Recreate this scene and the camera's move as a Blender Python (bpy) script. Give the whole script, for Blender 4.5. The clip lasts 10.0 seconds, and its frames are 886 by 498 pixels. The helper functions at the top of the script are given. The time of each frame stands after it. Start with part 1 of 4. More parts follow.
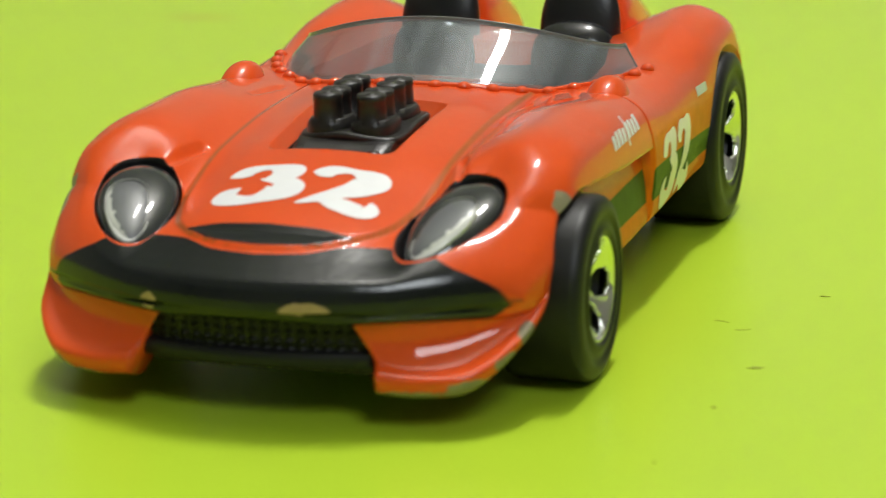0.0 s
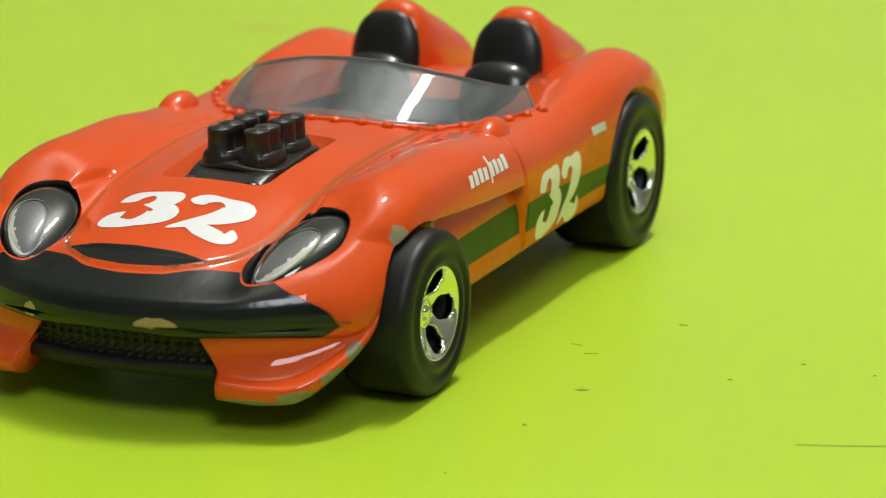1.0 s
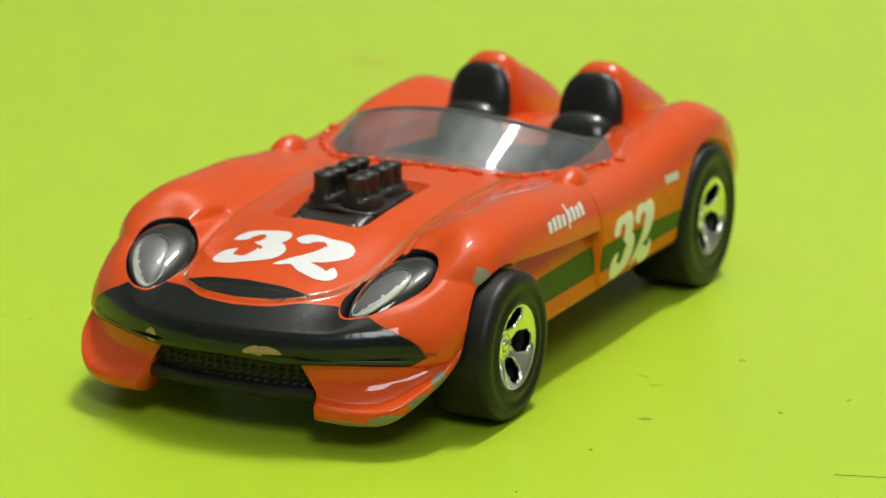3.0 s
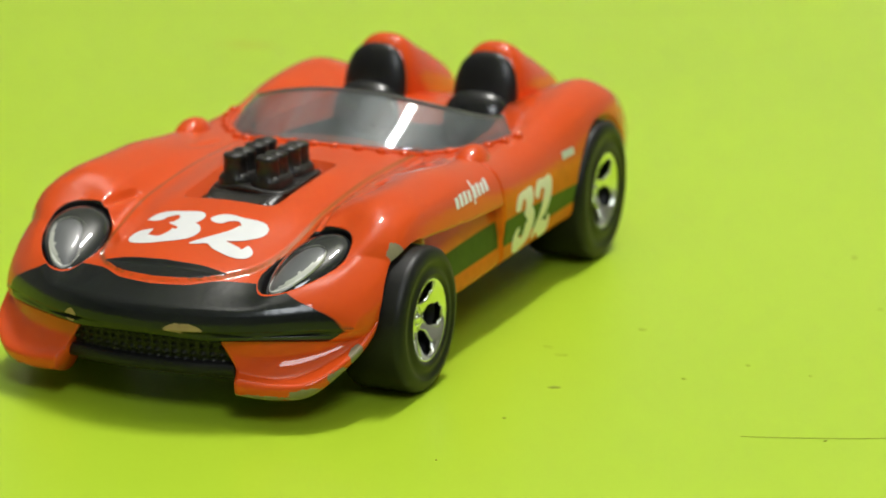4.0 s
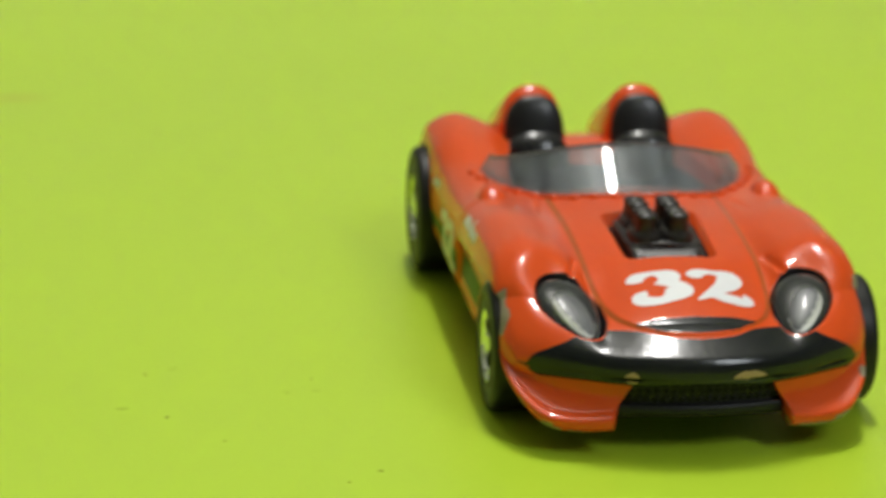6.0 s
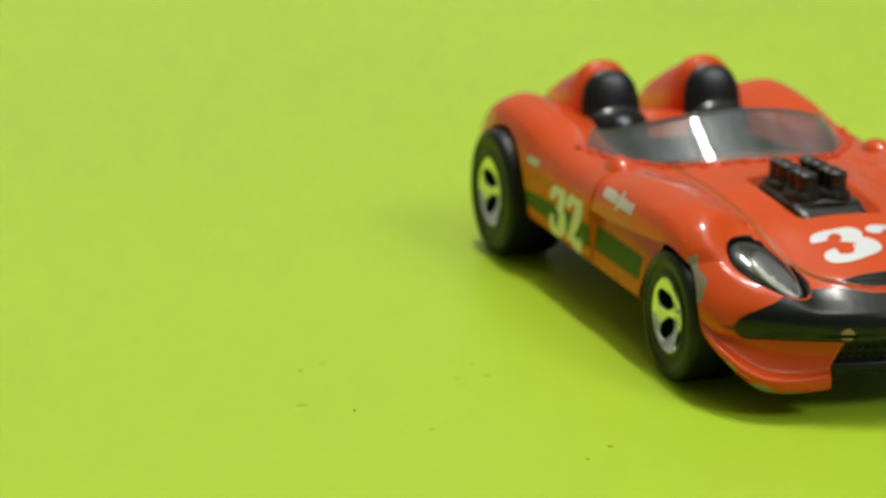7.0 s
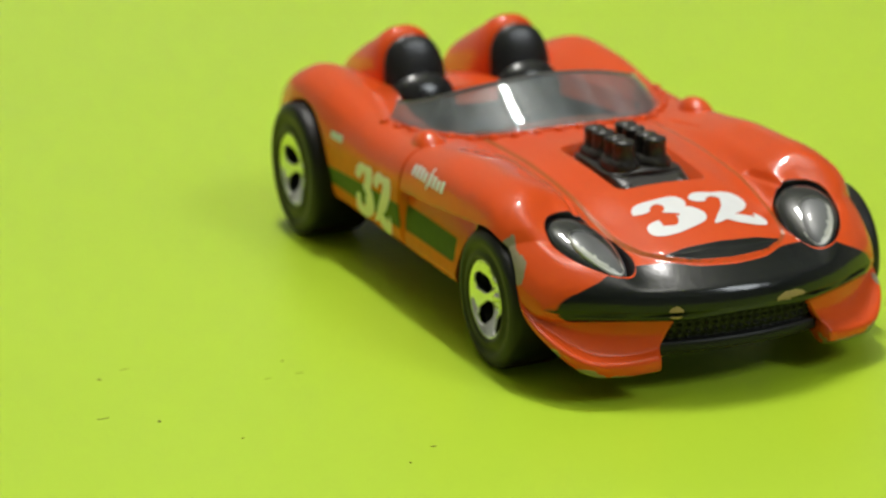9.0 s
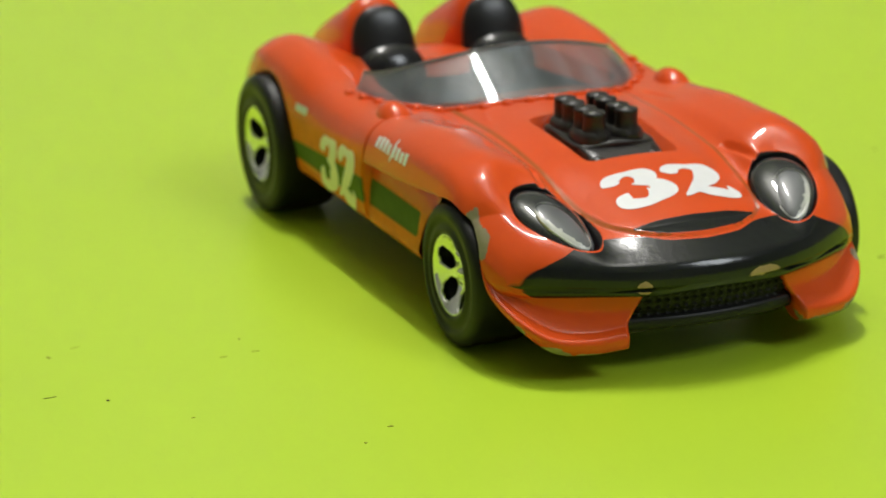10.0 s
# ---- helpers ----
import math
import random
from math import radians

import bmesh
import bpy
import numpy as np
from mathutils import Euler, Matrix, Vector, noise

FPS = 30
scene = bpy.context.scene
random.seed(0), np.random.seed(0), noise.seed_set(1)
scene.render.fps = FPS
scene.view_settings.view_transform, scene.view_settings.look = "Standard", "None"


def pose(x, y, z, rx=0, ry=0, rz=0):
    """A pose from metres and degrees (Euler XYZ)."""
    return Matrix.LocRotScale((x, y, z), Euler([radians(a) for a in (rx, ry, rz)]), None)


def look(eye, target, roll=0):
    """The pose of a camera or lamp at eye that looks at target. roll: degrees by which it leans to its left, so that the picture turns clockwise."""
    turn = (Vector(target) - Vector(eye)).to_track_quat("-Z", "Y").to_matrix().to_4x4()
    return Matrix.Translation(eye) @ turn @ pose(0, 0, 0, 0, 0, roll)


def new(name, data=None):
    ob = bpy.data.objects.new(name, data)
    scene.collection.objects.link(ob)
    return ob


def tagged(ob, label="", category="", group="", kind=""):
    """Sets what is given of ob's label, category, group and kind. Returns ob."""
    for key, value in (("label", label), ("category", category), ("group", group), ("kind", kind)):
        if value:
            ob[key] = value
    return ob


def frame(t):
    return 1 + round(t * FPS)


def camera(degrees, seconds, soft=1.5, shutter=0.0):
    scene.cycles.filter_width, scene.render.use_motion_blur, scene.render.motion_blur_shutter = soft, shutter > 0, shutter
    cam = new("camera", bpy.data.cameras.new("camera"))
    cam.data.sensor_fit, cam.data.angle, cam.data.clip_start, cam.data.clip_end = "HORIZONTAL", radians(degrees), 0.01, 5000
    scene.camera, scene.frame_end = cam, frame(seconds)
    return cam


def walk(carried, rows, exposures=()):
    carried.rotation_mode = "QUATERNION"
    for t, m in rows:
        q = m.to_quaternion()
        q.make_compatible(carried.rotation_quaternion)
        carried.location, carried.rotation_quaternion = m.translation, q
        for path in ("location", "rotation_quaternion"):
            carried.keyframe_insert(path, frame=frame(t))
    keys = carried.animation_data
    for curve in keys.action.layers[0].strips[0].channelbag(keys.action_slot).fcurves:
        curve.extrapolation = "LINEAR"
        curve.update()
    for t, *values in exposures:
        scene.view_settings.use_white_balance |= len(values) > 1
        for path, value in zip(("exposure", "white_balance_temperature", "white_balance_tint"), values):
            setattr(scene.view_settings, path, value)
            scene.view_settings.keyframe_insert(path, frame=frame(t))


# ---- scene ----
cam = camera(20.0, 10.0, soft=1.0, shutter=0.2)
PATH = [
    (0.0, pose(0.12643, 0.04804, 0.04143, 75.393, 1.145, 107.797)),
    (0.2, pose(0.12818, 0.05665, 0.04494, 74.641, 1.104, 109.739)),
    (0.5, pose(0.12850, 0.06165, 0.04560, 75.091, 0.942, 111.718)),
    (1.0, pose(0.13196, 0.07514, 0.04816, 74.905, 0.573, 114.014)),
    (1.5, pose(0.13649, 0.08209, 0.05057, 74.996, 0.383, 115.781)),
    (2.0, pose(0.14047, 0.08198, 0.05090, 74.949, 0.135, 116.730)),
    (2.2, pose(0.14106, 0.08224, 0.05180, 75.226, 0.132, 116.966)),
    (3.3, pose(0.14675, 0.08470, 0.05539, 74.774, -0.161, 116.625)),
    (3.5, pose(0.14766, 0.08548, 0.05554, 74.668, -0.106, 116.049)),
    (4.0, pose(0.15104, 0.08090, 0.05551, 74.587, -0.010, 113.047)),
    (4.2, pose(0.15386, 0.07589, 0.05740, 74.236, 0.130, 110.975)),
    (4.5, pose(0.16061, 0.06522, 0.05967, 74.081, -0.023, 107.241)),
    (4.7, pose(0.16301, 0.05487, 0.06275, 73.396, 0.156, 104.676)),
    (5.0, pose(0.16970, 0.03685, 0.06284, 73.717, 0.339, 100.365)),
    (5.2, pose(0.17283, 0.01844, 0.06623, 73.100, -0.530, 96.289)),
    (5.5, pose(0.17697, -0.00657, 0.06917, 73.453, -0.471, 91.603)),
    (5.7, pose(0.18089, -0.01840, 0.06772, 73.747, -1.071, 87.323)),
    (6.0, pose(0.18408, -0.04339, 0.06850, 73.380, -1.046, 82.504)),
    (6.2, pose(0.18291, -0.05843, 0.06751, 73.272, -1.236, 79.393)),
    (7.3, pose(0.16486, -0.09012, 0.05851, 74.597, -0.127, 70.030)),
    (7.5, pose(0.16350, -0.08800, 0.05728, 74.362, 0.109, 68.752)),
    (8.0, pose(0.15874, -0.08422, 0.06042, 73.927, 0.643, 67.529)),
    (8.5, pose(0.15765, -0.08343, 0.06187, 73.190, 1.008, 67.051)),
    (9.0, pose(0.15782, -0.08400, 0.06238, 72.788, 1.055, 66.935)),
    (9.5, pose(0.15558, -0.08105, 0.06050, 72.723, 1.058, 67.081)),
    (10.0, pose(0.15383, -0.07852, 0.05907, 72.645, 1.098, 67.222)),
]
walk(cam, PATH, exposures=[(0, 0.02), (2, 0.0), (4.5, -0.01), (5.2, -0.15), (6.2, -0.19), (7.5, -0.1), (8.0, -0.07), (10, -0.06)])
cam.data.dof.use_dof = True
cam.data.dof.focus_distance = 0.155
cam.data.dof.aperture_fstop = 72.0

# ---- light ----
world = bpy.data.worlds.new("room_air")
scene.world = world
world.use_nodes = True
world.node_tree.nodes["Background"].inputs[0].default_value = (0.9, 0.95, 1.0, 1)
world.node_tree.nodes["Background"].inputs[1].default_value = 0.35


def area_lamp(name, at, target, sx, sy, watts, tint):
    data = bpy.data.lights.new(name, "AREA")
    data.shape, data.size, data.size_y, data.energy, data.color = "RECTANGLE", sx, sy, watts, tint
    ob = new(name, data)
    ob.matrix_world = look(at, target)
    return ob


# two square lamps over the board, the front one cooler, and an added ceiling fill
area_lamp("rear_lamp_light", (-0.46, 0.09, 1.4), (-0.15, 0.05, 0), 0.06, 0.34, 12.2, (1.0, 0.985, 0.95))
area_lamp("front_lamp_light", (0.92, 0.70, 1.2), (0.2, 0.1, 0), 0.4, 0.6, 8.2, (0.90, 0.96, 1.0))
# added fill without a fixture: brightens the ceiling for soft bounce
area_lamp("ceiling_fill_light", (-0.5, 0.05, 1.42), (-0.5, 0.05, 3), 1.0, 0.3, 19, (1.0, 0.97, 0.92))

# ---- materials ----
MM = 0.001


def material(name, colour, rough=0.5, metal=0.0, coat=0.0, vary=0.06, scale=60.0, bump=0.0, bump_scale=900.0, spec=0.5):
    m = bpy.data.materials.new(name)
    m.use_nodes = True
    nt = m.node_tree
    b = nt.nodes["Principled BSDF"]
    b.inputs["Roughness"].default_value = rough
    b.inputs["Metallic"].default_value = metal
    b.inputs["Coat Weight"].default_value = coat
    b.inputs["Coat Roughness"].default_value = 0.035
    b.inputs["Coat IOR"].default_value = 1.45
    b.inputs["Specular IOR Level"].default_value = spec
    tc = nt.nodes.new("ShaderNodeTexCoord")
    n1 = nt.nodes.new("ShaderNodeTexNoise")
    n1.inputs["Scale"].default_value = scale
    n1.inputs["Detail"].default_value = 5
    nt.links.new(tc.outputs["Object"], n1.inputs["Vector"])
    mix = nt.nodes.new("ShaderNodeMix")
    mix.data_type = "RGBA"
    mix.inputs["A"].default_value = (*[c * (1 - vary) for c in colour], 1)
    mix.inputs["B"].default_value = (*[min(1, c * (1 + vary)) for c in colour], 1)
    nt.links.new(n1.outputs["Fac"], mix.inputs["Factor"])
    nt.links.new(mix.outputs["Result"], b.inputs["Base Color"])
    rr = nt.nodes.new("ShaderNodeMapRange")
    rr.inputs["To Min"].default_value = rough * 0.8
    rr.inputs["To Max"].default_value = min(1, rough * 1.25)
    nt.links.new(n1.outputs["Fac"], rr.inputs["Value"])
    nt.links.new(rr.outputs["Result"], b.inputs["Roughness"])
    if bump:
        n2 = nt.nodes.new("ShaderNodeTexNoise")
        n2.inputs["Scale"].default_value = bump_scale
        nt.links.new(tc.outputs["Object"], n2.inputs["Vector"])
        bp = nt.nodes.new("ShaderNodeBump")
        bp.inputs["Strength"].default_value = bump
        bp.inputs["Distance"].default_value = 0.0001
        nt.links.new(n2.outputs["Fac"], bp.inputs["Height"])
        nt.links.new(bp.outputs["Normal"], b.inputs["Normal"])
    m["mix"] = mix.name
    return m


GREEN = material("green_board_lacquer", (0.44, 0.638, 0.03), rough=0.32, vary=0.05, scale=14)
RED = material("red_enamel_paint", (0.72, 0.077, 0.009), rough=0.5, coat=1.0, spec=0.06, bump=0.05, bump_scale=1500, vary=0.04, scale=300)
BLACK_PLASTIC = material("black_plastic", (0.016, 0.014, 0.0125), rough=0.34, vary=0.2, scale=800, bump=0.15, bump_scale=3000)
TYRE = material("black_tyre_plastic", (0.011, 0.011, 0.011), rough=0.42, spec=0.3, vary=0.2, scale=500)
TRAY_MATT = material("matt_black_plastic", (0.012, 0.011, 0.01), rough=0.8, spec=0.1, vary=0.2, scale=800)
CHROME = material("chrome_plating", (0.85, 0.85, 0.83), rough=0.12, metal=1.0, vary=0.05, scale=900)
CEILING = material("white_ceiling_paint", (0.82, 0.82, 0.8), rough=0.85, vary=0.04, scale=3, bump=0.2)
WALL = material("room_wall_paint", (0.56, 0.55, 0.52), rough=0.8, vary=0.05, scale=3, bump=0.2)


def paint_nodes(m, layers):
    """Lays paint layers over a material: (mesh attribute, colour, half-width of the edge in mm, wobble in mm, roughness, metal, loss of varnish)."""
    nt = m.node_tree
    b = nt.nodes["Principled BSDF"]
    col = b.inputs["Base Color"].links[0].from_socket
    rough = b.inputs["Roughness"].links[0].from_socket
    coat = None
    tc = nt.nodes.new("ShaderNodeTexCoord")
    for name, colour, edge, wobble, ro, me, matt in layers:
        at = nt.nodes.new("ShaderNodeAttribute")
        at.attribute_name = name
        no = nt.nodes.new("ShaderNodeTexNoise")
        no.inputs["Scale"].default_value = 2400 if name in ("chip", "bare") else 900
        no.inputs["Detail"].default_value = 4
        nt.links.new(tc.outputs["Object"], no.inputs["Vector"])
        ad = nt.nodes.new("ShaderNodeMath")
        ad.operation = "MULTIPLY_ADD"
        ad.inputs[1].default_value = 2 * wobble
        nt.links.new(no.outputs["Fac"], ad.inputs[0])
        nt.links.new(at.outputs["Fac"], ad.inputs[2])
        mr = nt.nodes.new("ShaderNodeMapRange")
        mr.inputs["From Min"].default_value = wobble - edge
        mr.inputs["From Max"].default_value = wobble + edge
        nt.links.new(ad.outputs[0], mr.inputs["Value"])
        mx = nt.nodes.new("ShaderNodeMix")
        mx.data_type = "RGBA"
        nt.links.new(mr.outputs["Result"], mx.inputs["Factor"])
        nt.links.new(col, mx.inputs["A"])
        tone = nt.nodes.new("ShaderNodeMix")
        tone.data_type = "RGBA"
        tone.inputs["A"].default_value = (*[c * 0.8 for c in colour], 1)
        tone.inputs["B"].default_value = (*[min(1, c * 1.2) for c in colour], 1)
        nt.links.new(no.outputs["Fac"], tone.inputs["Factor"])
        nt.links.new(tone.outputs["Result"], mx.inputs["B"])
        col = mx.outputs["Result"]
        r2 = nt.nodes.new("ShaderNodeMix")
        nt.links.new(mr.outputs["Result"], r2.inputs["Factor"])
        nt.links.new(rough, r2.inputs["A"])
        r2.inputs["B"].default_value = ro
        rough = r2.outputs["Result"]
        if me:
            m2 = nt.nodes.new("ShaderNodeMath")
            m2.operation = "MULTIPLY"
            m2.inputs[1].default_value = me
            nt.links.new(mr.outputs["Result"], m2.inputs[0])
            nt.links.new(m2.outputs[0], b.inputs["Metallic"])
        if name == "black":
            shine = nt.nodes.new("ShaderNodeMath")
            shine.operation = "MULTIPLY_ADD"
            shine.inputs[1].default_value, shine.inputs[2].default_value = 0.42, 0.06
            nt.links.new(mr.outputs["Result"], shine.inputs[0])
            nt.links.new(shine.outputs[0], b.inputs["Specular IOR Level"])
        if matt:
            inv = nt.nodes.new("ShaderNodeMath")
            inv.operation = "MULTIPLY_ADD"
            inv.inputs[1].default_value = -matt
            inv.inputs[2].default_value = 1.0
            nt.links.new(mr.outputs["Result"], inv.inputs[0])
            mul = nt.nodes.new("ShaderNodeMath")
            mul.operation = "MULTIPLY"
            nt.links.new(inv.outputs[0], mul.inputs[0])
            if coat is None:
                mul.inputs[1].default_value = 1.0
            else:
                nt.links.new(coat, mul.inputs[1])
            coat = mul.outputs[0]
    nt.links.new(coat, b.inputs["Coat Weight"])
    nt.links.new(col, b.inputs["Base Color"])
    nt.links.new(rough, b.inputs["Roughness"])


RED_PLAIN = RED.copy()
RED_PLAIN.name = "red_enamel_unprinted"
CHIP = (0.42, 0.27, 0.16)
BARE = (0.27, 0.235, 0.16)
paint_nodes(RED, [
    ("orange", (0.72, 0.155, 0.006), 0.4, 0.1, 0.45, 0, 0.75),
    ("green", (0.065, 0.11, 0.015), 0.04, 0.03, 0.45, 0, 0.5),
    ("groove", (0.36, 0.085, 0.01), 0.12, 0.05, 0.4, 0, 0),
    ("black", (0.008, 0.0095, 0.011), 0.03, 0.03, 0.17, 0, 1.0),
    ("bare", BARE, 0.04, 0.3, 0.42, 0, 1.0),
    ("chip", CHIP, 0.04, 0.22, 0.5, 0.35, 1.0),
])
WHITE_INK = material("white_print_ink", (0.76, 0.76, 0.77), rough=0.4, vary=0.05, scale=1200)
CREAM_INK = material("cream_print_ink", (0.88, 0.79, 0.68), rough=0.5, vary=0.08, scale=1200)
LENS_DARK = material("smoked_lens_plastic", (0.024, 0.026, 0.028), rough=0.07, vary=0.2, scale=500, coat=1.0)
LENS_GREY = material("clear_lens_core", (0.13, 0.134, 0.14), rough=0.4, metal=0.0, vary=0.45, scale=420, coat=0.35, bump=0.3, bump_scale=420)
# whitish tone that stands in for internal reflection at the lens core
LENS_GLINT = material("lens_glint_paint", (0.56, 0.56, 0.52), rough=0.3, vary=0.3, scale=900, coat=0.6)
SILVER = material("silver_print", (0.6, 0.6, 0.58), rough=0.35, metal=0.15, vary=0.1, scale=900)
SEAT = material("seat_satin_plastic", (0.010, 0.010, 0.011), rough=0.33, vary=0.2, scale=700, bump=0.1, bump_scale=2500)
SEAT_GLOSS = material("seat_gloss_plastic", (0.014, 0.014, 0.016), rough=0.2, vary=0.2, scale=700, bump=0.1, bump_scale=1200)
GLASS_EDGE = material("smoked_glass_edge", (0.16, 0.17, 0.17), rough=0.12, vary=0.3, scale=300, coat=0.5)
DARK = material("dark_chassis_metal", (0.03, 0.03, 0.03), rough=0.5, vary=0.3, scale=400)
DUST_DARK = material("dark_crumb", (0.05, 0.055, 0.015), rough=0.9, vary=0.3, scale=900)
DUST = material("grey_brown_lint", (0.30, 0.38, 0.05), rough=0.9, vary=0.4, scale=900)

GLASS = bpy.data.materials.new("smoke_tinted_windscreen")
GLASS.use_nodes = True
g = GLASS.node_tree
g.nodes.clear()
g_out, g_mix, g_tr, g_gl, g_fr = (g.nodes.new(k) for k in ("ShaderNodeOutputMaterial", "ShaderNodeMixShader", "ShaderNodeBsdfTransparent", "ShaderNodeBsdfGlossy", "ShaderNodeLayerWeight"))
g_tr.inputs[0].default_value = (0.68, 0.73, 0.76, 1)
g_gl.inputs["Roughness"].default_value = 0.025
g_pow, g_ref = g.nodes.new("ShaderNodeMath"), g.nodes.new("ShaderNodeMath")
g_pow.operation, g_ref.operation = "POWER", "MULTIPLY_ADD"
g_pow.inputs[1].default_value = 4.5
g_ref.inputs[1].default_value, g_ref.inputs[2].default_value = 0.95, 0.05
g.links.new(g_fr.outputs["Facing"], g_pow.inputs[0])
g.links.new(g_pow.outputs[0], g_ref.inputs[0])
g.links.new(g_ref.outputs[0], g_mix.inputs[0])
g.links.new(g_tr.outputs[0], g_mix.inputs[1])
g.links.new(g_gl.outputs[0], g_mix.inputs[2])
# pale streaky veil painted in for reflections and refraction in the glass
g_streaks, g_dif = g.nodes.new("ShaderNodeMixShader"), g.nodes.new("ShaderNodeBsdfDiffuse")
g_dif.inputs[0].default_value = (0.56, 0.60, 0.63, 1)
g_tc, g_map, g_no, g_rng = (g.nodes.new(k) for k in ("ShaderNodeTexCoord", "ShaderNodeMapping", "ShaderNodeTexNoise", "ShaderNodeMapRange"))
g_map.inputs["Scale"].default_value = (60, 520, 60)
g_no.inputs["Scale"].default_value, g_no.inputs["Detail"].default_value = 1.0, 4
g_rng.inputs["From Min"].default_value, g_rng.inputs["From Max"].default_value = 0.35, 0.7
g_rng.inputs["To Min"].default_value, g_rng.inputs["To Max"].default_value = 0.07, 0.2
g.links.new(g_tc.outputs["Object"], g_map.inputs["Vector"])
g.links.new(g_map.outputs["Vector"], g_no.inputs["Vector"])
g.links.new(g_no.outputs["Fac"], g_rng.inputs["Value"])
g.links.new(g_rng.outputs["Result"], g_streaks.inputs[0])
g.links.new(g_mix.outputs[0], g_streaks.inputs[1])
g.links.new(g_dif.outputs[0], g_streaks.inputs[2])
g.links.new(g_streaks.outputs[0], g_out.inputs[0])

# orange-peel relief on the enamel
bump_node = [n for n in RED.node_tree.nodes if n.type == "BUMP"][0]
bump_node.inputs["Strength"].default_value = 0.16

# a faint brown smear and slight clouding on the board
nt = GREEN.node_tree
gb = nt.nodes["Principled BSDF"]
geo = nt.nodes.new("ShaderNodeNewGeometry")
off = nt.nodes.new("ShaderNodeVectorMath")
off.operation = "SUBTRACT"
off.inputs[1].default_value = (-0.1085, -0.0545, 0)
nt.links.new(geo.outputs["Position"], off.inputs[0])
squash = nt.nodes.new("ShaderNodeVectorMath")
squash.operation = "MULTIPLY"
squash.inputs[1].default_value = (1 / 0.0034, 1 / 0.0058, 0)
nt.links.new(off.outputs[0], squash.inputs[0])
away = nt.nodes.new("ShaderNodeVectorMath")
away.operation = "LENGTH"
nt.links.new(squash.outputs[0], away.inputs[0])
fade = nt.nodes.new("ShaderNodeMapRange")
fade.interpolation_type = "SMOOTHSTEP"
fade.inputs["From Min"].default_value, fade.inputs["From Max"].default_value = 1.0, 0.0
fade.inputs["To Min"].default_value, fade.inputs["To Max"].default_value = 0.0, 0.3
nt.links.new(away.outputs["Value"], fade.inputs["Value"])
smear = nt.nodes.new("ShaderNodeMix")
smear.data_type = "RGBA"
smear.inputs["B"].default_value = (0.42, 0.24, 0.03, 1)
nt.links.new(fade.outputs["Result"], smear.inputs["Factor"])
nt.links.new(gb.inputs["Base Color"].links[0].from_socket, smear.inputs["A"])
nt.links.new(smear.outputs["Result"], gb.inputs["Base Color"])


def part(name, bm, mat, parent=None, label="", smooth=True):
    me = bpy.data.meshes.new(name)
    bmesh.ops.recalc_face_normals(bm, faces=bm.faces)
    for f in bm.faces:
        f.smooth = smooth
    bm.to_mesh(me)
    bm.free()
    me.materials.append(mat)
    ob = new(name, me)
    ob.parent = parent
    if label:
        tagged(ob, label)
    return ob


def interp(x, table):
    """Smooth (monotone cubic) curve through a short table of (x, value)."""
    xs = [a for a, _ in table]
    ys = [b for _, b in table]
    n = len(xs)
    d = [(ys[i + 1] - ys[i]) / (xs[i + 1] - xs[i]) for i in range(n - 1)]
    m = [d[0]] + [0 if d[i - 1] * d[i] <= 0 else 2 * d[i - 1] * d[i] / (d[i - 1] + d[i]) for i in range(1, n - 1)] + [d[-1]]
    if x <= xs[0]:
        return ys[0]
    if x >= xs[-1]:
        return ys[-1]
    i = max(k for k in range(n - 1) if xs[k] <= x)
    h = xs[i + 1] - xs[i]
    t = (x - xs[i]) / h
    return (ys[i] * (2 * t**3 - 3 * t**2 + 1) + m[i] * h * (t**3 - 2 * t**2 + t)
            + ys[i + 1] * (-2 * t**3 + 3 * t**2) + m[i + 1] * h * (t**3 - t**2))


def lathe(profile, seg=64):
    """Turned solid about the y axis from (radius, y) points."""
    bm = bmesh.new()
    rings = []
    for r, y in profile:
        if r < 1e-6:
            rings.append([bm.verts.new((0, y * MM, 0))])
        else:
            rings.append([bm.verts.new((r * MM * math.cos(a), y * MM, r * MM * math.sin(a))) for a in [2 * math.pi * k / seg for k in range(seg)]])
    for a, b in zip(rings, rings[1:]):
        for k in range(seg):
            j = (k + 1) % seg
            if len(a) == 1:
                bm.faces.new((a[0], b[k], b[j]))
            elif len(b) == 1:
                bm.faces.new((a[k], a[j], b[0]))
            else:
                bm.faces.new((a[k], a[j], b[j], b[k]))
    return bm


# ---- body lines, in millimetres; x forward from the front axle, z up ----
HALF = [(-50, 11.0), (-48, 13.0), (-45, 14.3), (-40, 15.1), (-35, 15.1), (-28, 14.9), (-16, 14.9), (-6, 14.9), (0, 14.8), (6, 14.8), (10, 14.6), (12, 14.1), (13, 13.4)]
BOTTOM = [(-50, 6.8), (-47, 5.6), (-44, 5.0), (-40, 4.7), (-28, 4.7), (-5, 4.5), (4, 4.9), (8, 5.3), (10.5, 5.5), (12.0, 5.6), (12.45, 5.64), (12.75, 5.72), (12.92, 5.86), (13, 6.1)]
LOW_SIDE = [(-50, 6.8), (-47, 5.6), (-44, 5.0), (-40, 4.7), (-28, 4.7), (-5, 4.5), (4, 4.9), (8, 4.7), (10, 4.5), (12, 5.3), (12.45, 5.4), (12.75, 5.52), (12.92, 5.7), (13, 6.0)]
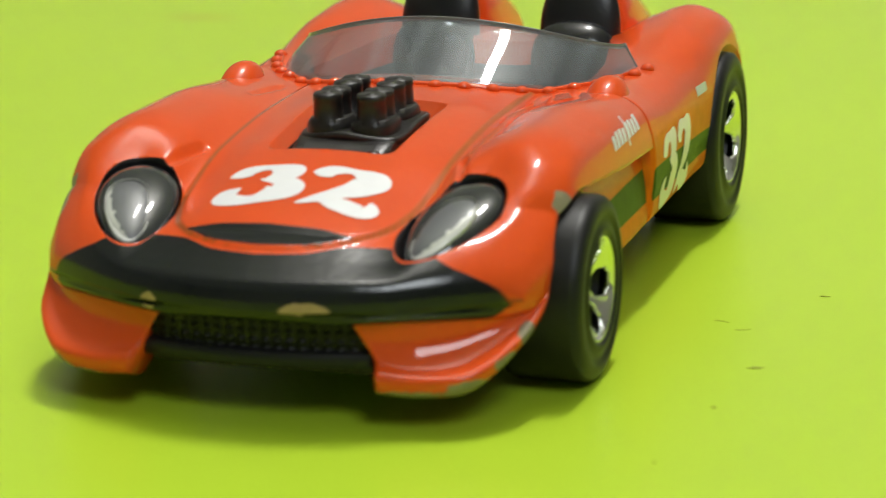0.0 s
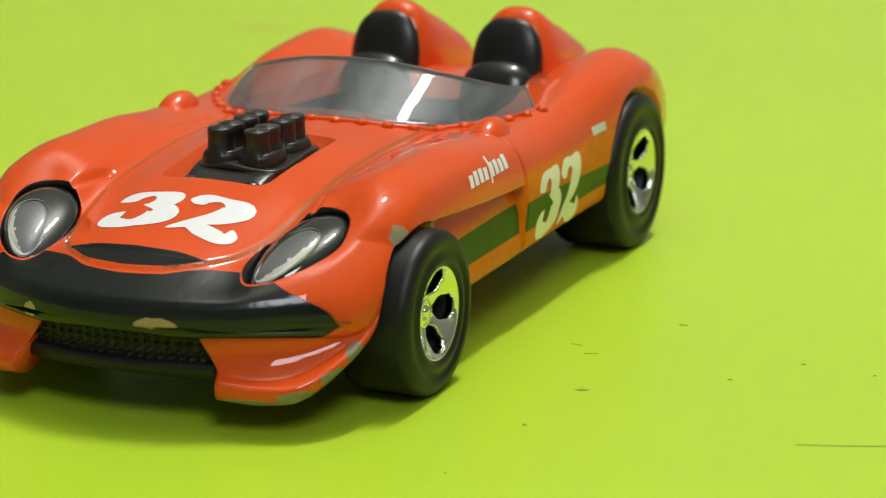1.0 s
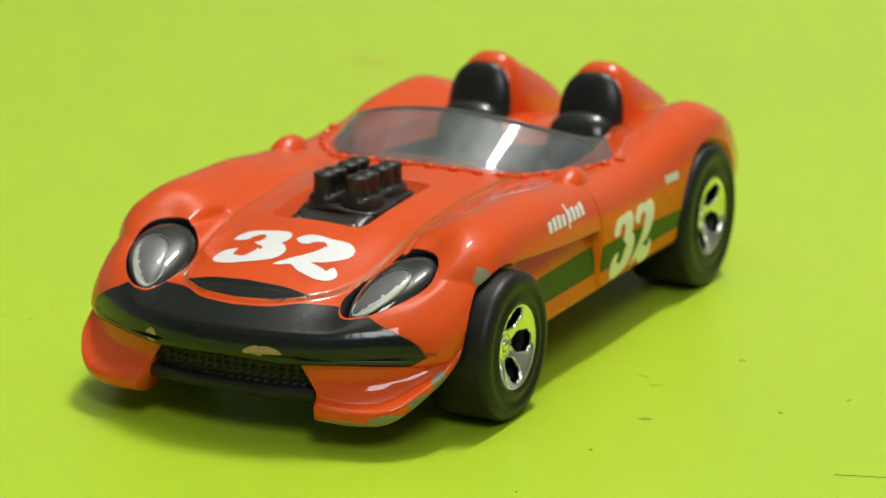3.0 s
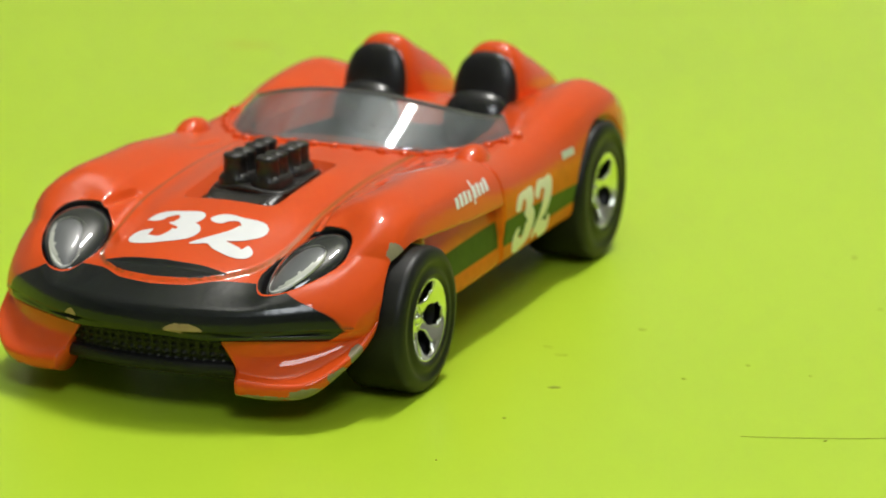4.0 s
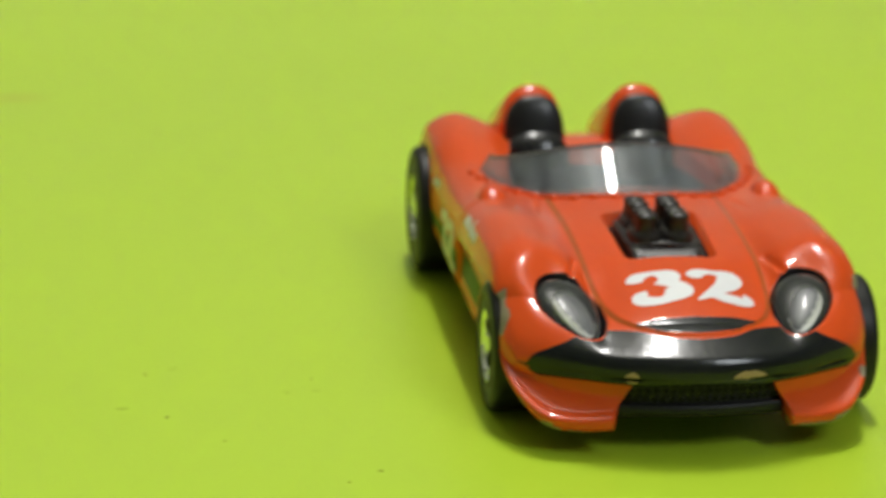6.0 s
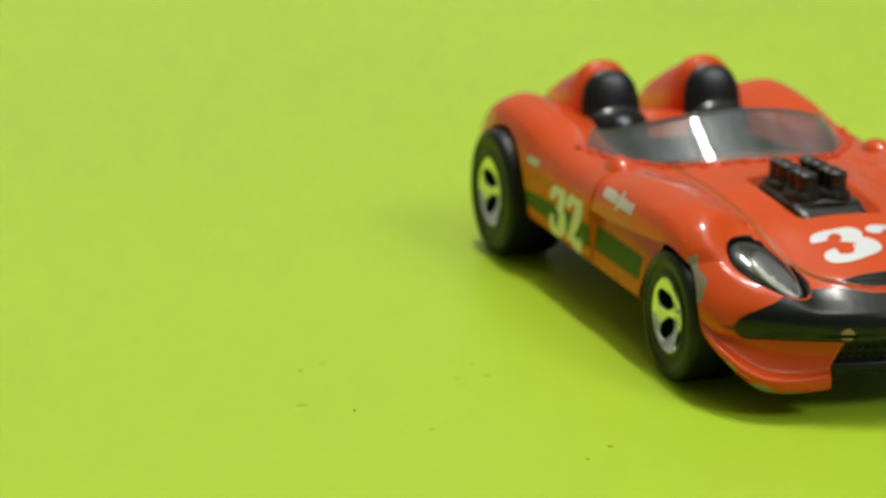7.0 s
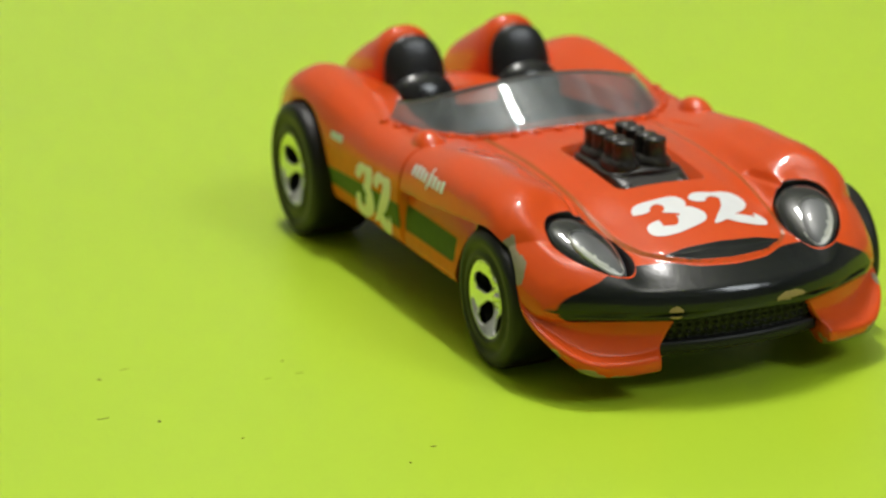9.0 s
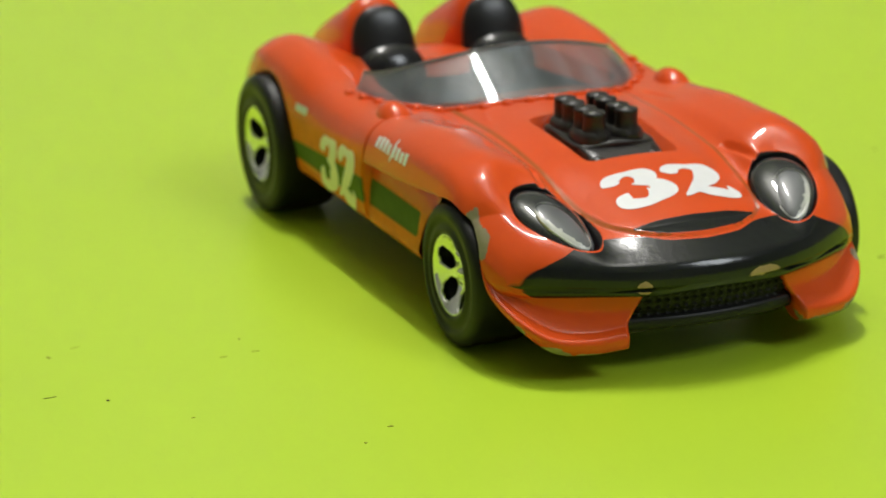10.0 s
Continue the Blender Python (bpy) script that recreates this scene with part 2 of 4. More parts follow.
CROWN_Z = [(-50, 8.4), (-48.5, 10.0), (-46.5, 11.6), (-43.5, 13.2), (-39, 14.2), (-34, 13.8), (-27, 12.6), (-21, 12.3), (-14, 12.8), (-8, 13.3), (-3, 13.3), (3, 12.7), (7, 11.6), (9.5, 10.25), (11.2, 9.1), (12.0, 8.45), (12.45, 8.0), (12.75, 7.55), (12.92, 7.05), (13, 6.4)]
CROWN_Y = [(-50, 8.6), (-47, 10.4), (-43, 11.6), (-38, 12.0), (-30, 12.2), (-20, 12.3), (-8, 11.8), (0, 11.5), (13, 11.2)]
VALLEY_Z = [(-50, 8.3), (-48, 9.8), (-43, 11.6), (-37, 12.4), (-27, 11.8), (-18, 12.2), (-10, 12.1), (-2, 11.35), (4, 10.0), (7, 9.4), (9, 9.05), (11, 8.38), (12.0, 8.02), (12.45, 7.82), (12.75, 7.48), (12.92, 7.03), (13, 6.4)]
CENTRE_Z = [(-50, 8.3), (-48, 9.7), (-43, 11.4), (-37, 12.2), (-27, 12.0), (-18, 12.8), (-10, 12.7), (-1, 11.9), (5, 10.7), (9, 9.55), (11.3, 8.5), (12.0, 8.15), (12.45, 7.9), (12.75, 7.52), (12.92, 7.05), (13, 6.4)]
BOW = 0.031
DOOR_X = -15.9


def smooth_line(pts, per):
    """Catmull-Rom points along a polyline."""
    p = [Vector(a) for a in pts]
    p = [p[0] * 2 - p[1]] + p + [p[-1] * 2 - p[-2]]
    out = []
    for i in range(1, len(p) - 2):
        for k in range(per):
            t = k / per
            a, b, c, d = p[i - 1:i + 3]
            out.append(0.5 * ((2 * b) + (c - a) * t + (2 * a - 5 * b + 4 * c - d) * t * t + (3 * b - a - 3 * c + d) * t**3))
    out.append(p[-2])
    return out


def step(a, b, v):
    t = min(1.0, max(0.0, (v - a) / (b - a)))
    return t * t * (3 - 2 * t)


def section(x):
    """Half cross-section points (y, z) from the sill up and in to the middle."""
    w, zb, zf, yf = interp(x, HALF), interp(x, BOTTOM), interp(x, CROWN_Z), interp(x, CROWN_Y)
    zv, zc = interp(x, VALLEY_Z), interp(x, CENTRE_Z)
    zo = interp(x, LOW_SIDE)
    return [(4.5, zb), (8.0, zb), (10.5, zb * 0.55 + zo * 0.45), (w - 0.8, zo), (w - 0.1, zo + (zf - zo) * 0.25), (w, zb + (zf - zb) * 0.5), (w - 0.25, zb + (zf - zb) * 0.72), (w - 1.0, zb + (zf - zb) * 0.9), (yf, zf),
            (yf - 2.6, zf * 0.62 + zv * 0.38), (6.9, zv), (4.2, zv * 0.38 + zc * 0.62), (2.0, zv * 0.09 + zc * 0.91), (0, zc)]


def bow(x):
    return BOW * min(1, max(0, (x + 2) / 11)) ** 1.3


def hood_edge(x):
    """Half-width of the raised bonnet panel at the station x."""
    return interp(x, [(-19, 7.2), (-10, 7.0), (0, 6.9), (5, 6.6), (8, 5.8), (9.5, 4.4), (10.2, 2.2), (10.5, 0.0)])


def overhang(x):
    """Lower edge of the front wing's upper bulge along the side."""
    return interp(x, [(-16, 9.4), (-8, 9.9), (-1, 10.5)])


def mouth(ay):
    """Front and back edge of the shallow scoop over the nose."""
    return interp(ay, [(0, 10.25), (2.5, 10.05), (4.8, 9.25)]), interp(ay, [(0, 8.5), (2.5, 8.65), (4.8, 9.25)])


def dressed(x, y, z):
    """Fine relief: bonnet panel, side recess, door joint, bonnet notches."""
    ay = abs(y)
    s = 1 if y > 0 else -1
    if ay < 9 and x > -19:
        z += 0.20 * step(-0.22, 0.22, hood_edge(x) - ay) * (1 if x < 10.4 else 0)
        for (x0, y0), (x1, y1) in (((2.9, 8.5), (-1.0, 7.7)), ((-11.5, 9.0), (-15.0, 8.4))):
            t = min(1, max(0, ((x - x0) * (x1 - x0) + (ay - y0) * (y1 - y0)) / ((x1 - x0) ** 2 + (y1 - y0) ** 2)))
            d = math.hypot(x - x0 - t * (x1 - x0), ay - y0 - t * (y1 - y0))
            z -= (0.28 if x > -5 else 0.16) * (1 - step(0.08, 0.34, d))
    if ay < 4.8 and 8.3 < x < 10.5:
        front, back = mouth(ay)
        t = (x - back) / max(0.2, front - back)
        if 0 < t < 1:
            z -= 0.2 * step(0, 0.3, t) * (1 - t) * min(1, (front - back) / 1.0)
    if ay > 12 and DOOR_X < x < -1.5:
        h = overhang(x) - z
        if h > 0:
            y -= s * (1.0 + 0.035 * (x - DOOR_X)) * step(0, 0.22, h) * max(0.0, 1 - h / 4.8) * step(-1.2, -3.8, x)
    if ay > 11.0 and z > 4.4:
        y -= s * 0.30 * (1 - step(0.06, 0.2, abs(x - DOOR_X)))
    return x, y, z


STATIONS = sorted({round(-50 + i * 0.4, 3) for i in range(153)} | {round(7.4 + i * 0.16, 3) for i in range(33)} | {round(-1.4 + i * 0.4, 3) for i in range(12)} | {12.5, 12.6, 12.7, 12.76, 12.8, 12.85, 12.88, 12.91, 12.94, 12.96, 12.98, 12.99, 13.0} | {DOOR_X + d for d in (-0.3, -0.2, -0.13, -0.06, 0, 0.06, 0.13, 0.2, 0.3)})


LAMP_AXIS = Vector((-0.872, 0.275, 0.406)).normalized()
LAMP_C = Vector((5.25, 9.0, 9.2))
LAMP_N = Vector((0.379, -0.147, 0.914))
LAMP_LONG, LAMP_WIDE, LAMP_TAPER = 3.85, 2.2, -0.2
LAMP_N = (LAMP_N - LAMP_AXIS * LAMP_N.dot(LAMP_AXIS)).normalized()
LAMP_B = LAMP_AXIS.cross(LAMP_N).normalized()


def lamp_radius(local):
    """How far a point lies from the headlamp's middle; 1 is its rim."""
    q = local.dot(LAMP_AXIS) / LAMP_LONG
    return math.hypot(q, local.dot(LAMP_B) / (LAMP_WIDE * min(1.6, max(0.5, 1 - LAMP_TAPER * q))))


def lamp_flat(p):
    """Press the shell down to the headlamp's plane round the lens."""
    local = Vector((p.x, abs(p.y), p.z)) - LAMP_C
    r = lamp_radius(local)
    over = local.dot(LAMP_N) - 0.15
    if over <= 0 or r > 1.9 or p.x < -3:
        return p
    d = LAMP_N * over * 0.65 * (1 - step(1.0, 1.8, r)) * step(-0.7, 0.4, local.dot(LAMP_AXIS) / LAMP_LONG) * step(-1.2, 0.3, local.dot(LAMP_B) / LAMP_WIDE)
    return Vector((p.x - d.x, p.y - math.copysign(d.y, p.y), p.z - d.z))


def body_mesh():
    bm = bmesh.new()
    rows = []
    for x in STATIONS:
        half = smooth_line(section(x), 13)
        line = [(-p[0], p[1]) for p in half] + [(p[0], p[1]) for p in reversed(half[:-1])]
        row = []
        for y, z in line:
            a, b, c = dressed(x, y, z)
            row.append(bm.verts.new(lamp_flat(Vector((a - bow(x) * b * b, b, c))) * MM))
        rows.append(row)
    for a, b in zip(rows, rows[1:]):
        for i in range(len(a) - 1):
            bm.faces.new((a[i], a[i + 1], b[i + 1], b[i]))
        bm.faces.new((a[-1], a[0], b[0], b[-1]))
    bm.faces.new(rows[0])
    bm.faces.new(list(reversed(rows[-1])))
    return bm


def ring_prism(outline, z0, z1, grow=0.0):
    """Upright solid from (x, y) outline points in mm."""
    bm = bmesh.new()
    lo = [bm.verts.new(Vector((x, y, z0)) * MM) for x, y in outline]
    hi = [bm.verts.new(Vector((x * (1 + grow), y * (1 + grow), z1)) * MM) for x, y in outline]
    n = len(lo)
    for i in range(n):
        bm.faces.new((lo[i], lo[(i + 1) % n], hi[(i + 1) % n], hi[i]))
    bm.faces.new(lo)
    bm.faces.new(hi)
    return bm


def rounded(points, r, seg=5):
    """Round the corners of an (x, y) polygon."""
    out = []
    n = len(points)
    for i in range(n):
        p, a, b = Vector(points[i]), Vector(points[i - 1]), Vector(points[(i + 1) % n])
        da, db = (a - p).normalized() * r, (b - p).normalized() * r
        for k in range(seg + 1):
            t = k / seg
            out.append(tuple((p + da) * (1 - t) ** 2 + p * 2 * t * (1 - t) + (p + db) * t * t))
    return out


def ball(at, radii, turn=None, seg=24, rings=14):
    """Ellipsoid at a place in mm."""
    bm = bmesh.new()
    bmesh.ops.create_uvsphere(bm, u_segments=seg, v_segments=rings, radius=1)
    m = Matrix.Translation(Vector(at) * MM) @ (turn or Matrix.Identity(4)) @ Matrix.Diagonal((*[r * MM for r in radii], 1))
    bmesh.ops.transform(bm, matrix=m, verts=bm.verts)
    return bm


def drum(x, y0, y1, z, r, seg=48):
    """Cylinder along y."""
    bm = bmesh.new()
    bmesh.ops.create_cone(bm, cap_ends=True, segments=seg, radius1=r * MM, radius2=r * MM, depth=abs(y1 - y0) * MM)
    bmesh.ops.transform(bm, matrix=Matrix.Translation(Vector((x, (y0 + y1) / 2, z)) * MM) @ Matrix.Rotation(math.pi / 2, 4, "X"), verts=bm.verts)
    return bm


def carve(ob, cutters):
    """Take the cutters' solids out of a mesh."""
    tools = []
    for bm in cutters:
        tools.append(part("cutter", bm, DARK))
        md = ob.modifiers.new("cut", "BOOLEAN")
        md.operation, md.solver, md.object = "DIFFERENCE", "EXACT", tools[-1]
    made = bpy.data.meshes.new_from_object(ob.evaluated_get(bpy.context.evaluated_depsgraph_get()))
    ob.modifiers.clear()
    ob.data = made
    for t in tools:
        data = t.data
        bpy.data.objects.remove(t)
        bpy.data.meshes.remove(data)


car = tagged(new("toy_car"), "red die-cast toy roadster with black nose and racing number", "toy car")
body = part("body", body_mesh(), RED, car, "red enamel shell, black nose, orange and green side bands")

COCKPIT = rounded([(-17.6, -5.5), (-17.6, 5.5), (-21.8, 9.3), (-28, 8.8), (-35.0, 7.4), (-37.4, 5), (-34.13, 1.73), (-34.13, -1.73), (-37.4, -5), (-35.0, -7.4), (-28, -8.8), (-21.8, -9.3)], 1.0)
SCOOP = rounded([(-0.25, -3.65), (-0.25, 3.7), (-10.4, 4.0), (-10.2, -4.0)], 1.0)

def lamp_frame(side):
    m = Matrix((LAMP_AXIS, LAMP_B, LAMP_N)).transposed().to_4x4()
    m = Matrix.Translation(LAMP_C * MM) @ m
    return Matrix.Diagonal((1, side, 1, 1)) @ m


def egg(a, b, h, grow=0.0, seg=40, rings=10, full=False, narrow=0.22):
    """Domed teardrop, narrower towards +x, in the headlamp's own axes (mm)."""
    bm = bmesh.new()
    rows = []
    lo = -rings if full else 0
    for j in range(lo, rings + 1):
        t = j / rings * math.pi / 2
        r, z = math.cos(t), h * math.sin(t)
        rows.append([])
        for k in range(seg):
            u = 2 * math.pi * k / seg
            x, y = math.cos(u) * r, math.sin(u) * r
            rows[-1].append(bm.verts.new(Vector((x * (a + grow), y * (b + grow) * (1 - narrow * x), z)) * MM))
    for p, q in zip(rows, rows[1:]):
        for k in range(seg):
            bm.faces.new((p[k], p[(k + 1) % seg], q[(k + 1) % seg], q[k]))
    if not full:
        bm.faces.new(rows[0])
    bmesh.ops.remove_doubles(bm, verts=bm.verts, dist=1e-6)
    return bm


def socket(grow):
    """Straight-walled teardrop to cut the headlamp's seat."""
    bm = bmesh.new()
    rings = []
    for h, g in ((-1.3, -0.5), (-0.6, 0.0), (0.5, 0.02), (3.0, 0.6)):
        rings.append([bm.verts.new(Vector(((LAMP_LONG + grow + g) * math.cos(u), (LAMP_WIDE + grow + g) * math.sin(u) * (1 - LAMP_TAPER * math.cos(u)), h)) * MM) for u in [2 * math.pi * k / 64 for k in range(64)]])
    for p, q in zip(rings, rings[1:]):
        for k in range(64):
            bm.faces.new((p[k], p[(k + 1) % 64], q[(k + 1) % 64], q[k]))
    bm.faces.new(rings[0])
    bm.faces.new(rings[-1])
    return bm


def moved(bm, m):
    bmesh.ops.transform(bm, matrix=m, verts=bm.verts)
    return bm


cutters = [ring_prism(COCKPIT, 7.5, 30), ring_prism(SCOOP, 7.2, 30)]
for s in (1, -1):
    cutters += [drum(0, s * 9.5, s * 25, 5.1, 5.5), drum(-37.0, s * 9.0, s * 25, 5.7, 6.2)]
    cutters.append(moved(socket(0.12), lamp_frame(s)))
carve(body, cutters)
body.data.materials.clear()
for mat in (RED, SEAT):
    body.data.materials.append(mat)
for f in body.data.polygons:
    x, y, z = f.center / MM
    # bay floor blackened in place of the shade deep in the opening
    bay = -10.7 < x < 0.7 and abs(y) < 4.4 and 7 < z < 8
    across = Vector((f.normal.x, math.copysign(f.normal.y, f.normal.y * y), f.normal.z)).dot(LAMP_N)
    seat = x > 0 and across < 0.45 and lamp_radius(Vector((x, abs(y), z)) - LAMP_C) < 1.12
    pit = -38 < x < -16 and abs(y) < 10.6 and (z < 8 or (abs(f.normal.z) < 0.3 and z < 12 and (x > -24.6 or 2.6 < abs(y) < 7.4)))
    f.material_index = 1 if bay or pit or seat else 0

# worn patches: centre (x, y, z) and radii; tan primer on the nose, dull metal on wings and aprons
WORN = [((12.6, 3.3, 6.5), (0.8, 1.35, 0.42)), ((12.1, -5.45, 6.35), (0.8, 0.5, 0.45)), ((12.9, -1.4, 6.0), (0.6, 0.9, 0.2)), ((12.9, 0.9, 6.0), (0.6, 0.6, 0.22)), ((12.7, -3.1, 6.0), (0.6, 0.6, 0.2)),
        ((-16.2, 2.0, 12.95), (0.25, 1.4, 0.4)), ((-16.2, -3.5, 12.95), (0.25, 1.2, 0.4)), ((6.6, 14.1, 7.9), (0.25, 0.5, 0.7))]
SCRAPED = [((2.4, 14.6, 10.3), (0.7, 1.2, 0.8)), ((-42, 14.0, 11.8), (0.8, 0.6, 0.8)), ((-42, -14.0, 11.8), (0.6, 0.6, 0.6)),
           ((10.4, 11.2, 2.4), (1.1, 1.4, 0.6)), ((11.5, 8.2, 2.05), (0.8, 2.3, 0.4)), ((8.8, 12.9, 3.4), (1.0, 0.9, 0.6)), ((7.6, 13.7, 4.6), (0.7, 0.5, 0.9)), ((11.8, 6.4, 2.2), (0.5, 0.8, 0.35)),
           ((10.3, -11.3, 2.25), (0.9, 1.7, 0.5)), ((11.2, -9.2, 1.95), (0.6, 1.2, 0.3)), ((8.6, -13.2, 3.5), (0.6, 0.6, 0.4))]


def nose_black(x, y):
    """Signed distance into the black of the nose, on station and half-width."""
    ay = abs(y)
    top = interp(ay, [(0, 10.65), (2.5, 10.45), (4.6, 9.75), (6.2, 9.55), (7.2, 9.75), (8.4, 10.8), (10.1, 12.15), (11.1, 12.58), (11.7, 12.75), (12.8, 12.99)])
    inset_low, inset_top = mouth(ay)
    return max(x - top, min(x - inset_top, inset_low - x) if ay < 4.8 else -1)


def lamp_margin(p):
    """Rough distance of a point outside the headlamp's rim."""
    local = Vector((p[0], abs(p[1]), p[2])) - LAMP_C
    return (lamp_radius(local) - 1) * 2.6


def paint(ob, nose=True):
    """Store the painted zones on the vertices, in mm inside (+) or outside (-)."""
    me = ob.data
    kinds = ("orange", "green", "groove", "black", "chip", "bare")
    for k in kinds:
        me.attributes.new(k, "FLOAT", "POINT")
    layers = {k: me.attributes[k].data for k in kinds}
    for i, v in enumerate(me.vertices):
        x, y, z = v.co / MM
        ay = abs(y)
        st = x
        for _ in range(6):
            st = x + bow(st) * y * y
        green = -1.0
        orange = -1.0
        if ay > 12.2 and -34 < x < 2:
            top = interp(x, [(-31, 7.6), (-16, 8.15), (-6, 8.0)])
            green = min(z - 6.15, top - z, -6.05 - x)
            if abs(x - DOOR_X) < 0.2:
                green = -0.1
            cap = top + (2.0 if x < DOOR_X else 0.4)
            orange = min(cap - z, -4.6 - x)
        d = -1.0
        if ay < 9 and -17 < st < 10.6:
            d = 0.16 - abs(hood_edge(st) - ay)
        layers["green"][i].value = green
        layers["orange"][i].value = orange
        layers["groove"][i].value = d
        layers["black"][i].value = min(nose_black(st, y), lamp_margin((x, y, z)) - 0.3, z - interp(ay, [(0, 5.3), (9, 5.0), (11.5, 5.3), (12.4, 5.8), (13, 6.3)])) if st > 8 and nose else -1.0
        for kind, patches in (("chip", WORN), ("bare", SCRAPED)):
            near = max(1 - math.sqrt(sum(((a - b) / r) ** 2 for a, b, r in zip((x, y, z), c, rr))) for c, rr in patches)
            if kind == "bare" and y < -12.5 and x > 0:
                # scraped strip along the wheel arch
                r, turn = math.hypot(x, z - 5.1), math.degrees(math.atan2(z - 5.1, x))
                near = max(near, min((6.1 + 0.2 * math.sin(turn * 0.21) - r) / 0.5, (turn - 26) / 9, (64 - turn) / 9))
            layers[kind][i].value = max(-1.0, near) * 0.7


paint(body)
for f in body.data.polygons:
    f.use_smooth = True


def closed_loft(curves, per=10):
    """Solid through rings of control points: curves[k][i], ring i runs through all the curves."""
    lines = [smooth_line(c, per) for c in curves]
    bm = bmesh.new()
    rows = []
    for i in range(len(lines[0])):
        ring = [l[i] for l in lines]
        ring = smooth_line(ring + [ring[0]], 6)[:-1]
        rows.append([bm.verts.new(p * MM) for p in ring])
    n = len(rows[0])
    for a, b in zip(rows, rows[1:]):
        for k in range(n):
            bm.faces.new((a[k], a[(k + 1) % n], b[(k + 1) % n], b[k]))
    bm.faces.new(rows[0])
    bm.faces.new(list(reversed(rows[-1])))
    return bm


APRON = [
    [(11.35, 5.0, 6.0), (10.55, 7.5, 5.9), (9.15, 10.3, 6.1), (7.6, 12.3, 6.6), (5.5, 13.2, 7.4), (4.6, 13.5, 8.6)],
    [(11.27, 5.3, 5.3), (10.47, 7.8, 5.2), (9.17, 10.4, 5.3), (7.52, 12.5, 5.9), (5.53, 13.4, 6.9), (4.6, 13.7, 8.4)],
    [(11.18, 5.8, 4.5), (10.47, 8.1, 4.35), (9.22, 10.55, 4.5), (7.5, 12.6, 5.3), (5.58, 13.55, 6.5), (4.65, 13.8, 8.2)],
    [(11.35, 6.3, 3.75), (10.9, 8.7, 3.5), (9.9, 10.9, 3.65), (7.95, 12.75, 4.75), (5.7, 13.75, 6.1), (4.7, 14.0, 8.0)],
    [(12.15, 6.55, 3.15), (11.75, 9.1, 2.95), (10.75, 11.55, 3.15), (8.5, 13.3, 4.35), (5.85, 14.05, 5.75), (4.75, 14.15, 7.8)],
    [(11.85, 6.55, 2.2), (11.3, 9.1, 2.0), (10.15, 11.3, 2.15), (8.1, 12.95, 3.6), (5.7, 13.85, 5.3), (4.7, 14.0, 7.6)],
    [(9.9, 6.4, 2.3), (9.5, 8.8, 2.1), (8.6, 10.7, 2.5), (7.1, 12.2, 4.0), (5.4, 13.2, 5.6), (4.5, 13.5, 7.7)],
    [(8.6, 5.4, 6.0), (8.2, 7.4, 5.9), (7.1, 9.7, 5.9), (5.9, 11.6, 6.2), (4.5, 12.9, 7.1), (3.8, 13.2, 8.3)],
]
for s in (1, -1):
    apron = part("front_apron", closed_loft([[(x, (y + (0.35 if y < 9 else 0.1)) if s > 0 else -(y + (0.1 if y < 9 else 0.2)), z) for x, y, z in c] for c in APRON]), RED, car)
    paint(apron, False)


# ---- grille and lower lip ----
def grille_mesh():
    bm = bmesh.new()
    cols, rowsn = 129, 29
    grid = []
    for j in range(rowsn):
        z = 3.9 + 2.5 * j / (rowsn - 1)
        row = []
        for i in range(cols):
            y = -6.2 + 12.4 * i / (cols - 1)
            u, w = y / 0.66, (z - 3.9) / 0.5
            lump = max(0.0, math.cos(math.pi * (u + w)) * math.cos(math.pi * (u - w)))
            row.append(bm.verts.new(Vector((11.15 - 0.022 * y * y + 0.35 * (z - 3.9) / 2.5 + 0.3 * lump**0.8, y, z)) * MM))
        grid.append(row)
    back = [[bm.verts.new(Vector((9.2, y, z)) * MM) for y in (-6.2, 6.2)] for z in (3.9, 6.4)]
    for a, b in zip(grid, grid[1:]):
        for i in range(cols - 1):
            bm.faces.new((a[i], a[i + 1], b[i + 1], b[i]))
    bm.faces.new(grid[0] + [back[0][1], back[0][0]])
    bm.faces.new(grid[-1] + [back[1][1], back[1][0]])
    return bm


part("grille", grille_mesh(), TYRE, car, "black plastic mesh grille")
part("front_lip", closed_loft([[(x - 0.022 * y * y + dx, y, z + dz) for y in (-6.4, -3.2, 0, 3.2, 6.4)] for x, z, dx, dz in
     ((11.3, 4.0, 0, 0), (11.75, 3.85, 0, 0), (11.8, 3.3, 0, 0), (11.3, 2.95, 0, 0), (9.5, 3.0, 0, 0), (9.5, 4.0, 0, 0))]), TYRE, car, "black plastic lower lip")
part("chassis", ring_prism(rounded([(9.6, -7), (9.6, 7), (5, 9), (-42, 9), (-45, 6), (-45, -6), (-42, -9), (5, -9)], 1.5), 2.4, 4.9), DARK, car, "dark metal base plate")

